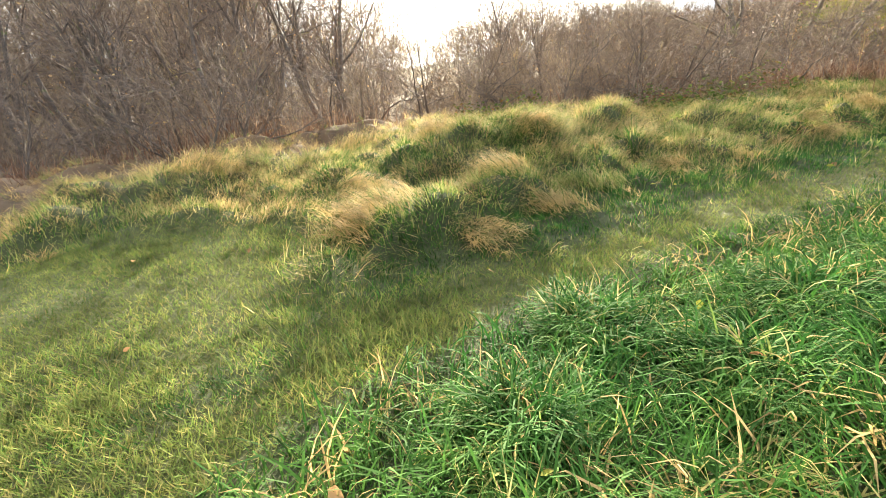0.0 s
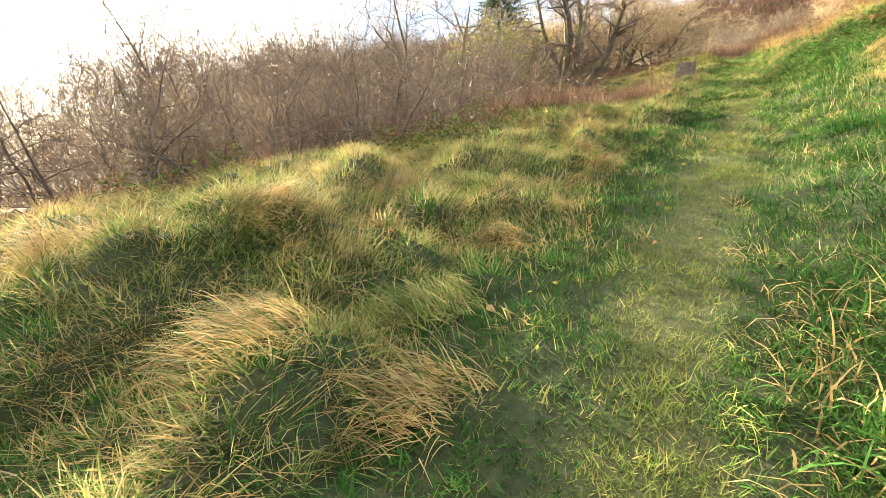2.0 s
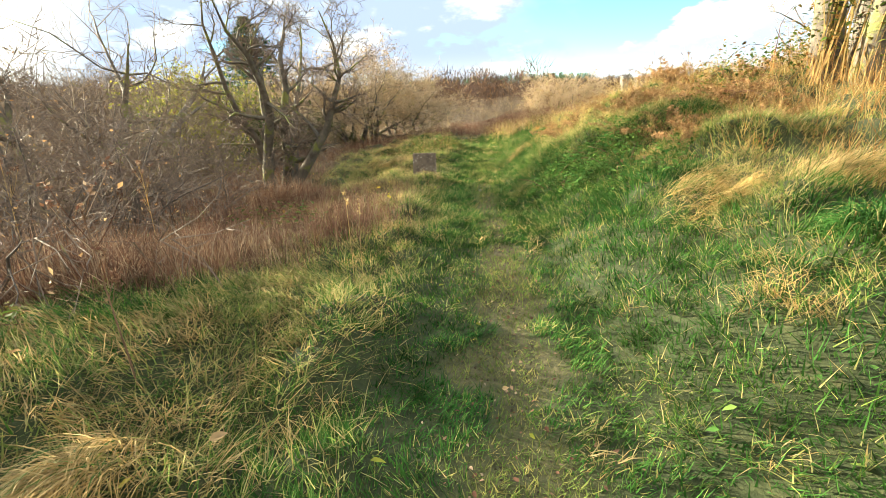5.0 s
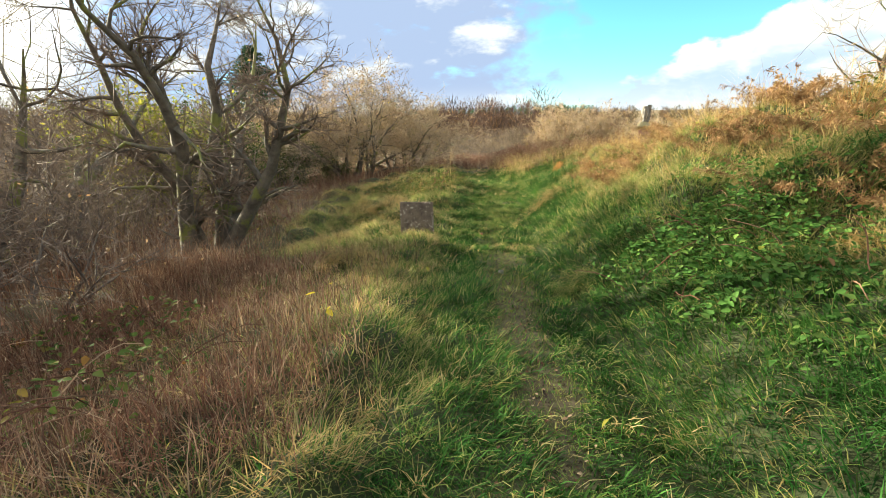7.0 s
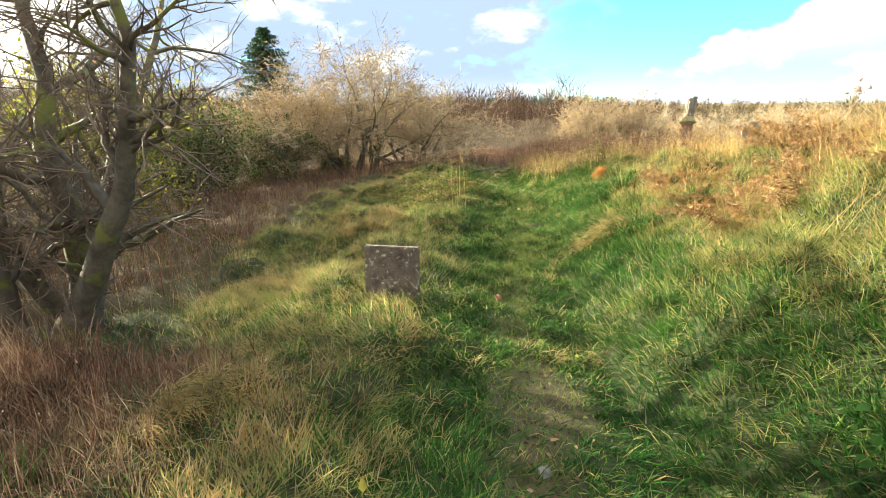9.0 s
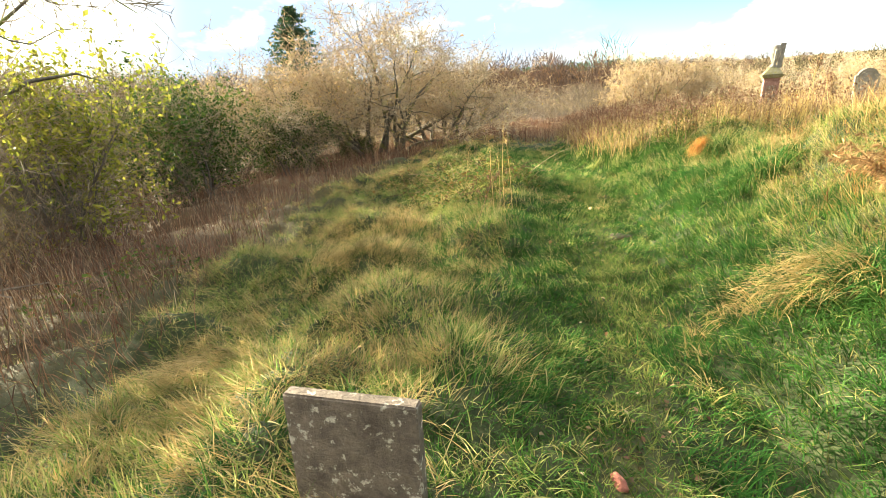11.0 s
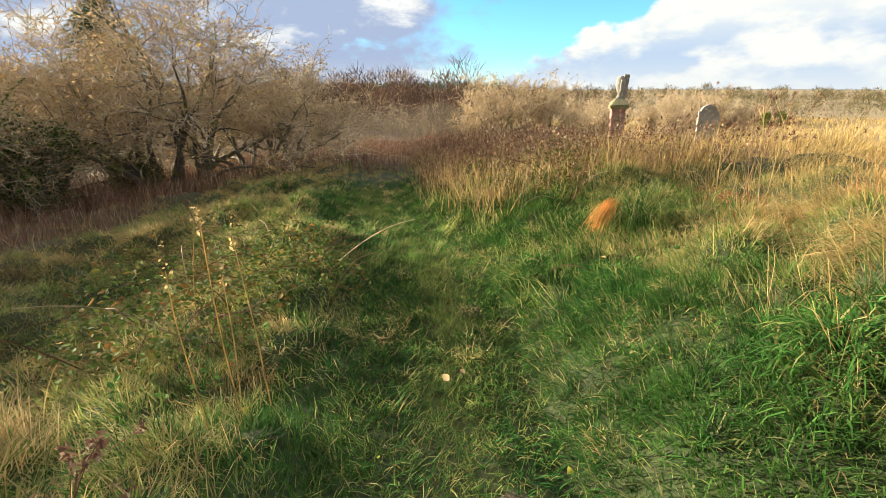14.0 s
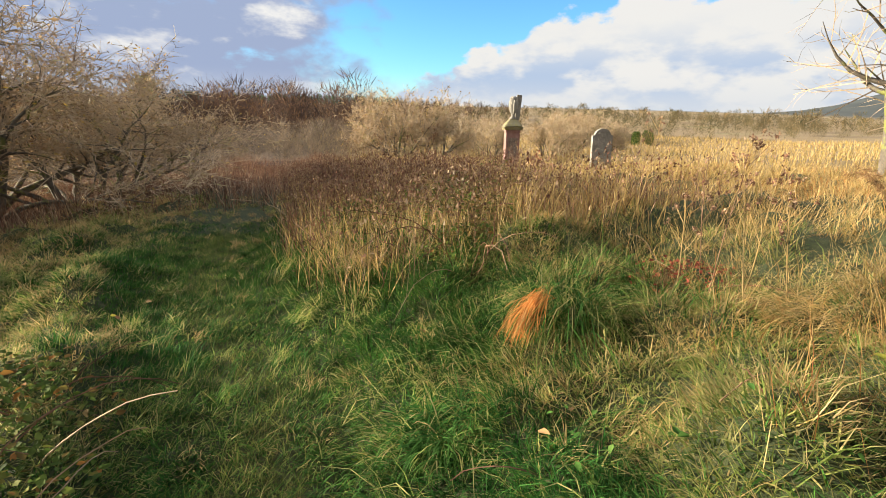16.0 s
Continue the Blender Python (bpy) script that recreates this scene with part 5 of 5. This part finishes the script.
def broad_leaves(r, c, size):
    """Leaves of six corners, folded along the rib, mostly facing up."""
    n = len(c)
    a = r.uniform(0, 2 * np.pi, n)
    tip = np.stack([np.cos(a), np.sin(a), r.normal(-0.15, 0.35, n)], -1)
    tip /= np.linalg.norm(tip, axis=1, keepdims=True)
    nor = np.stack([r.normal(0, 0.45, n), r.normal(0, 0.45, n), np.ones(n)], -1)
    sd = np.cross(tip, nor)
    sd /= np.linalg.norm(sd, axis=1, keepdims=True)
    up = np.cross(sd, tip)
    s = (size * r.uniform(0.55, 1.3, n))[:, None]
    V = np.stack([c, c + tip * s * 0.35 + sd * s * 0.36 + up * s * 0.10, c + tip * s * 0.8 + sd * s * 0.24 + up * s * 0.05, c + tip * s * 1.15 - up * s * 0.08,
                  c + tip * s * 0.8 - sd * s * 0.24 + up * s * 0.05, c + tip * s * 0.35 - sd * s * 0.36 + up * s * 0.10], 1).reshape(-1, 3)
    o = (np.arange(n) * 6)[:, None]
    return V, np.concatenate([o + np.array([[0, 1, 2]]), o + np.array([[0, 2, 3]]), o + np.array([[0, 3, 4]]), o + np.array([[0, 4, 5]])])


for k, (x, y, rx, ry, n, h, s) in enumerate(((-5.3, 7.5, 1.1, 0.8, 900, 0.45, 0.055), (-4.7, 8.7, 0.8, 0.7, 500, 0.4, 0.05), (-7.0, 5.2, 1.0, 0.9, 600, 0.5, 0.055), (-2.1, 22.1, 0.9, 0.7, 1300, 0.50, 0.045), (-1.6, 23.5, 0.9, 0.6, 1200, 0.45, 0.045), (-1.2, 22.7, 0.6, 0.5, 700, 0.42, 0.042),
                                             (-3.2, 24.6, 1.1, 0.8, 800, 0.45, 0.05), (-4.3, 13.2, 0.7, 0.8, 350, 0.4, 0.05), (-3.4, 11.9, 0.5, 0.5, 160, 0.35, 0.05), (2.6, 26.6, 0.9, 0.8, 500, 0.5, 0.05), (3.6, 14.2, 1.2, 0.9, 900, 0.6, 0.06), (2.4, 13.4, 0.7, 0.6, 300, 0.4, 0.05), (-6.0, 20.0, 0.9, 1.2, 500, 0.5, 0.05))):
    leaf_patch("bramble_patch", x, y, rx, ry, n, h, s, M_LEAF, "low bramble patch with green and yellowing leaves", 200 + k, "bramble", 14, "brambles")
for k, (x, y, rx, ry, n) in enumerate(((0.15, 12.35, 0.5, 0.5, 800), (-0.05, 13.0, 0.45, 0.5, 600), (0.55, 13.1, 0.5, 0.5, 900), (0.75, 12.6, 0.7, 0.7, 1100), (0.45, 11.6, 0.6, 0.6, 700), (0.95, 13.7, 0.5, 0.6, 600), (0.1, 13.4, 0.5, 0.6, 350), (-0.35, 7.6, 0.6, 0.9, 90), (-3.0, 6.6, 0.8, 0.9, 90), (1.6, 21.6, 0.7, 0.6, 60), (-1.8, 21.6, 0.5, 0.5, 120))):
    leaf_patch("nettle_patch", x, y, rx, ry, n, 0.22, 0.04, M_NETTLE, "patch of broad green weed leaves in the grass", 230 + k, "weeds", 5, "broad-leaved weeds")


for k, (x, y, rx, ry, n) in enumerate(((2.5, 25.2, 0.7, 0.6, 900), (3.1, 26.2, 0.7, 0.7, 700), (1.3, 26.4, 0.6, 0.6, 400), (2.0, 24.3, 0.4, 0.4, 350))):
    leaf_patch("bramble_patch", x, y, rx, ry, n, 0.62, 0.04, M_LEAF, "low bramble patch with green and yellowing leaves", 250 + k, "bramble", 14, "brambles")
M_DOCK = blade_material("red_dock_leaf", [(0.0, (0.16, 0.035, 0.025)), (0.6, (0.30, 0.08, 0.05)), (1.0, (0.42, 0.20, 0.10))], (0.22, 0.06, 0.04), 2.0, 0.25)
leaf_patch("dock_patch", 3.3, 22.95, 0.45, 0.35, 320, 0.30, 0.035, M_DOCK, "clump of red withered dock among dry grass", 260, "weeds", 8)
# this leaf clump stands in for an unidentified dark recess between the stones
leaf_patch("dock_patch", 9.9, 34.0, 0.8, 0.6, 900, 0.75, 0.06, M_DOCK, "dark red leaf clump between the gravestones", 261, "weeds", 12)


# bracken and withered weeds on the bank
def bracken(x, y, h, seed):
    r = np.random.default_rng(seed)
    ob = thing("bracken_plant", pose(x, y, float(land(x, y)) - 0.02), "collapsed rusty brown bracken on the bank", "bracken", "bracken on the bank")
    k = 7
    a = r.uniform(0, 2 * np.pi, k)
    P, R = shoots(r, np.zeros((k, 3)) + r.normal(0, 0.05, (k, 3)) * (1, 1, 0), np.stack([np.cos(a) * 0.7, np.sin(a) * 0.7, np.ones(k)], -1), h * r.uniform(0.8, 1.3, k), np.full(k, 0.005), 9, 0.08, -0.14, 0.4)
    V, F = tubes(P, R, 4)
    part("stem", mesh_of("bracken_stem", V, F), M_BRACKEN, ob)
    p, w, rad = offspring(r, P, R, 120, 1.2, 0.15)
    n = len(p)
    t = w / np.linalg.norm(w, axis=1, keepdims=True)
    sd = np.cross(t, r.normal(0, 1, (n, 3)))
    sd /= np.linalg.norm(sd, axis=1, keepdims=True)
    L = (h * r.uniform(0.05, 0.15, n))[:, None]
    V = np.stack([p, p + t * L * 0.4 + sd * L * 0.07, p + t * L + (0, 0, -0.02), p + t * L * 0.4 - sd * L * 0.07], 1).reshape(-1, 3)
    o = (np.arange(n) * 4)[:, None]
    part("frond", mesh_of("bracken_frond", V, np.concatenate([o + np.array([[0, 1, 2]]), o + np.array([[0, 2, 3]])])), M_BRACKEN, ob)
    return ob


r = np.random.default_rng(17)
kinds = [bracken(1.9, 13.6, 0.6, 301), bracken(2.4, 15.2, 0.65, 302), bracken(1.6, 14.6, 0.5, 303)]
for x, y in zip(r.uniform(0.5, 4.4, 95), r.uniform(12.2, 19.5, 95)):
    if off_path(x, y) > 1.7:
        copy_thing(kinds[int(r.integers(3))], sized(stand(float(x), float(y), float(r.uniform(0, 360)), 0.02), float(r.uniform(0.6, 0.95))))
for x, y in zip(r.uniform(2.2, 7.5, 16), r.uniform(20.5, 31, 16)):
    if off_path(x, y) > 2.6:
        copy_thing(kinds[int(r.integers(3))], sized(stand(float(x), float(y), float(r.uniform(0, 360)), 0.02), float(r.uniform(0.5, 0.85))))


# tall dead stalks
def stalk(name, x, y, h, seed, label, head=True, lean=0.06, branches=0, mat=None):
    r = np.random.default_rng(seed)
    ob = thing(name, pose(x, y, float(land(x, y)) - 0.03), label, "dead plant", "dead stalks")
    P, R = shoots(r, np.zeros((1, 3)), np.array([[r.normal(0, lean), r.normal(0, lean), 1.0]]), np.array([h]), np.array([0.0045]), 10, 0.025, 0.0, 0.5)
    sets = [tubes(P, R, 5)]
    tips = [P[0, -1]]
    if branches:
        p, w, rad = offspring(r, P, R, branches, 0.6, 0.45)
        Q, S = shoots(r, p, w, h * r.uniform(0.12, 0.3, branches), np.full(branches, 0.0022), 4, 0.08, 0.1, 0.6)
        sets.append(tubes(Q, S, 3))
        tips += list(Q[:, -1])
    V, F = joined(sets)
    part("stem", mesh_of(name + "_stem", V, F), mat or M_STRAW, ob)
    if head:
        tips = np.array(tips)
        c = np.repeat(tips, 16, axis=0) + r.normal(0, 1, (16 * len(tips), 3)) * (0.010, 0.010, 0.045 if not branches else 0.012)
        V, F = leaf_cards(r, c, 0.012, 1, 0.002)
        part("seed_head", mesh_of(name + "_seed_head", V, F), M_STRAW if not branches else M_BROWN, ob)
    return ob


for k, (x, y, h) in enumerate(((-1.33, 20.8, 1.2), (-1.22, 20.95, 1.05), (-1.46, 20.7, 0.9), (-1.39, 21.0, 0.8), (-2.45, 10.2, 0.7), (-2.38, 10.25, 0.6), (-1.9, 22.0, 0.9), (-2.1, 20.2, 0.7))):
    stalk("grass_stalk", x, y, h, 400 + k, "tall pale dead grass stalk with a seed head")
for k, (x, y, h) in enumerate(((-1.75, 19.9, 0.75), (2.95, 22.2, 1.0), (3.1, 22.35, 0.95), (3.0, 22.5, 1.05), (3.25, 22.1, 0.85), (2.8, 22.6, 0.8), (3.6, 23.0, 1.0), (3.9, 24.1, 1.05), (4.4, 23.5, 0.9), (2.3, 26.0, 1.1), (2.9, 27.4, 1.2), (1.9, 28.0, 1.1), (3.6, 28.6, 1.2), (2.4, 29.4, 1.15), (4.3, 27.0, 1.05),
                               (2.6, 16.2, 0.7), (2.9, 17.0, 0.75), (3.4, 16.6, 0.7), (3.8, 17.6, 0.75), (3.1, 18.2, 0.7), (4.3, 17.2, 0.75), (-3.2, 8.6, 0.9), (-5.4, 10.6, 1.2), (-4.6, 11.2, 1.1), (-6.8, 22.4, 1.2), (-5.2, 24.4, 1.0))):
    stalk("weed_stalk", x, y, h, 430 + k, "branched brown dead weed stalk with withered heads", True, 0.12, 9, M_STRAW if k % 3 else M_BROWN)

# the spray of yellow leaves beside the path
sp = thing("yellow_sapling", pose(-2.4, 12.5, float(land(-2.4, 12.5)) - 0.03), "thin sapling holding a few bright yellow leaves", "sapling")
r = np.random.default_rng(91)
P, R = shoots(r, np.zeros((3, 3)), np.array([[0.1, 0.0, 1.0], [-0.2, 0.1, 1.0], [0.2, -0.2, 0.9]]), np.array([0.42, 0.36, 0.3]), np.full(3, 0.003), 6, 0.06, 0.0, 0.5)
V, F = tubes(P, R, 4)
part("stem", mesh_of("sapling_stem", V, F), M_BROWN, sp)
for k, q in enumerate((P[0, -1], P[1, -1], P[2, -1], P[0, 3])):
    V, F = broad_leaves(r, np.array([q]), 0.055)
    part("leaf", mesh_of("sapling_leaf", V, F, flat=False), M_YELLOW, sp)

# fallen and low leaves in the grass
r = np.random.default_rng(95)
lx = np.concatenate([r.uniform(-5, 1.2, 60), r.uniform(-4, 3.5, 60)])
ly = np.concatenate([r.uniform(0, 12, 60), r.uniform(12, 26, 60)])
V, F = broad_leaves(r, np.stack([lx, ly, land(lx, ly) + r.uniform(0.05, 0.14, len(lx))], -1), 0.045)
me_ = mesh_of("dock_leaves", V, F, flat=False)
me_.materials.append(M_WILLOW)
tagged(new("dock_leaves", me_), "scattered yellow-green leaves in the grass", "leaves", kind="stuff")
lx, ly = r.uniform(-5, 4, 160), r.uniform(0, 26, 160)
V, F = broad_leaves(r, np.stack([lx, ly, land(lx, ly) + r.uniform(0.03, 0.12, len(lx))], -1), 0.05)
me_ = mesh_of("fallen_leaves", V, F, flat=False)
me_.materials.append(M_BRACKEN)
tagged(new("fallen_leaves", me_), "scattered rusty fallen leaves in the grass", "leaves", kind="stuff")


# the ivy-clad tree on the bank
ivy = thing("ivy_tree", stand(3.75, 13.0, 0, 0.1), "old tree trunk clad in ivy and creepers on the bank", "tree")
r = np.random.default_rng(97)
a = np.array([0.3, 2.3, 4.4])
P, R = shoots(r, np.stack([0.28 * np.cos(a), 0.28 * np.sin(a), np.full(3, -0.15)], -1), np.stack([0.1 * np.cos(a), 0.1 * np.sin(a), np.ones(3)], -1), np.array([5.5, 4.8, 5.0]), np.array([0.26, 0.2, 0.18]), 10, 0.05, 0.02, 0.45)
p, w, rad = offspring(r, P, R, 9, 1.0, 0.3)
Q, S = shoots(r, p, w, r.uniform(0.8, 2.2, len(p)), np.maximum(rad * 0.3, 0.02), 6, 0.16, 0.03, 0.3)
V, F = joined([tubes(P, R, 10), tubes(Q, S, 5)])
part("trunk", mesh_of("ivy_trunk", V, F, flat=False), M_BARK, ivy)
p2, w2, rad2 = offspring(r, Q, S, 12, 0.9, 0.2)
Q2, S2 = shoots(r, p2, w2, r.uniform(0.3, 0.9, len(p2)), np.full(len(p2), 0.006), 4, 0.15, 0.02, 0.5)
V, F = tubes(Q2, S2, 3)
part("crown", mesh_of("ivy_crown", V, F), M_TWIG, ivy)
n = 70
b = r.uniform(0, 2 * np.pi, n)
P3, R3 = shoots(r, np.stack([0.5 * np.cos(b), 0.5 * np.sin(b), r.uniform(0, 0.2, n)], -1), np.stack([-0.08 * np.cos(b), -0.08 * np.sin(b), np.ones(n)], -1), r.uniform(0.8, 2.6, n), r.uniform(0.006, 0.016, n), 9, 0.07, 0.01, 0.6)
V, F = tubes(P3, R3, 4)
part("creeper", mesh_of("ivy_creeper", V, F), M_GOLD, ivy, "tangle of pale creeper stems")
pts = np.concatenate([P3[:, 2:].reshape(-1, 3)] * 5) + r.normal(0, 0.13, (5 * 7 * n, 3))
V, F = broad_leaves(r, pts[r.random(len(pts)) < 0.6], 0.06)
part("ivy", mesh_of("ivy_leaf", V, F, flat=False), M_LEAF, ivy, "glossy green ivy leaves")


# stones
def lump(name, x, y, size, mat, label, seed, sink=0.3):
    bm = bmesh.new()
    bmesh.ops.create_icosphere(bm, subdivisions=3, radius=1.0)
    for v in bm.verts:
        k = 1 + 0.35 * noise.noise(v.co * 1.3 + Vector((seed, 0, 0))) + 0.12 * noise.noise(v.co * 4 + Vector((0, seed, 0)))
        v.co = Vector((v.co.x * size[0], v.co.y * size[1], v.co.z * size[2])) * k
    me = bpy.data.meshes.new(name)
    bm.to_mesh(me)
    bm.free()
    for p in me.polygons:
        p.use_smooth = True
    me.materials.append(mat)
    ob = new(name, me)
    ob.matrix_basis = pose(x, y, float(land(x, y)) + size[2] * (1 - 2 * sink), 0, 0, seed * 40)
    return tagged(ob, label, "stone")


lump("stone", 0.15, 19.75, (0.05, 0.04, 0.035), M_MOSSY, "small mossy stone half sunk in the path", 3)
lump("stone", -1.02, 14.2, (0.035, 0.03, 0.025), M_GREYSTONE, "small pale pebble on the trodden earth", 7)
lump("brick_piece", -1.0, 16.6, (0.025, 0.05, 0.03), M_BRICK, "broken piece of red brick in the grass", 5)
lump("molehill", -0.1, 20.1, (0.13, 0.10, 0.026), M_SOIL, "low crumbly molehill of brown earth beside the path", 9, 0.45)
lump("molehill", 0.2, 22.1, (0.13, 0.11, 0.026), M_SOIL, "low crumbly molehill of brown earth beside the path", 11, 0.45)

# crumbs of earth and litter on the worn path
r = np.random.default_rng(118)
n = 1500
cy_ = r.uniform(8.0, 18.5, n)
cx_ = path_x(cy_) + r.normal(0, 0.14, n)
ok = r.random(n) < 0.15 + bare(cx_, cy_)
cx_, cy_ = cx_[ok], cy_[ok]
n = len(cx_)
corner = np.array([[1, 0, -0.3], [-0.5, 0.87, -0.3], [-0.5, -0.87, -0.3], [0, 0, 0.8]])
size_ = r.uniform(0.004, 0.014, n)[:, None, None] * r.uniform(0.6, 1.3, (n, 4, 1))
turn_ = r.uniform(0, 2 * np.pi, n)[:, None]
V = np.stack([np.cos(turn_) * corner[None, :, 0] - np.sin(turn_) * corner[None, :, 1], np.sin(turn_) * corner[None, :, 0] + np.cos(turn_) * corner[None, :, 1], np.broadcast_to(corner[None, :, 2], (n, 4))], -1) * size_
V = V + np.stack([cx_, cy_, land(cx_, cy_) + 0.002], -1)[:, None, :]
o = (np.arange(n) * 4)[:, None]
me_ = mesh_of("earth_crumbs", V.reshape(-1, 3), np.concatenate([o + np.array([[0, 1, 3]]), o + np.array([[1, 2, 3]]), o + np.array([[2, 0, 3]])]))
me_.materials.append(M_SOIL)
tagged(new("earth_crumbs", me_), "crumbs of brown earth on the worn path", "earth", kind="stuff")
n = 900
cy_ = r.uniform(7.0, 20.0, n)
cx_ = path_x(cy_) + r.normal(0, 0.22, n)
V, F = broad_leaves(r, np.stack([cx_, cy_, land(cx_, cy_) + r.uniform(0.004, 0.03, n)], -1), 0.022)
me_ = mesh_of("leaf_litter", V, F, flat=False)
me_.materials.append(M_BROWN)
tagged(new("leaf_litter", me_), "small brown leaf litter trodden into the path", "leaves", kind="stuff")

# the pool in the dip below the wood
pool_me = bpy.data.meshes.new("pool")
bm = bmesh.new()
ring = []
for i in range(40):
    a = 2 * math.pi * i / 40
    k = 1 + 0.25 * noise.noise(Vector((math.cos(a) * 1.5, math.sin(a) * 1.5, 2.0)))
    ring.append(bm.verts.new((2.8 * k * math.cos(a), 1.3 * k * math.sin(a), 0)))
bm.faces.new(ring)
bm.to_mesh(pool_me)
bm.free()
pool_me.materials.append(M_WATER)
pool = new("pool", pool_me)
pool.matrix_basis = pose(0.6, 45.0, float(land(0.6, 45.0)) + 0.14, 0, 0, 10)
tagged(pool, "shallow grey pool of standing water below the wood", "water", kind="structure")
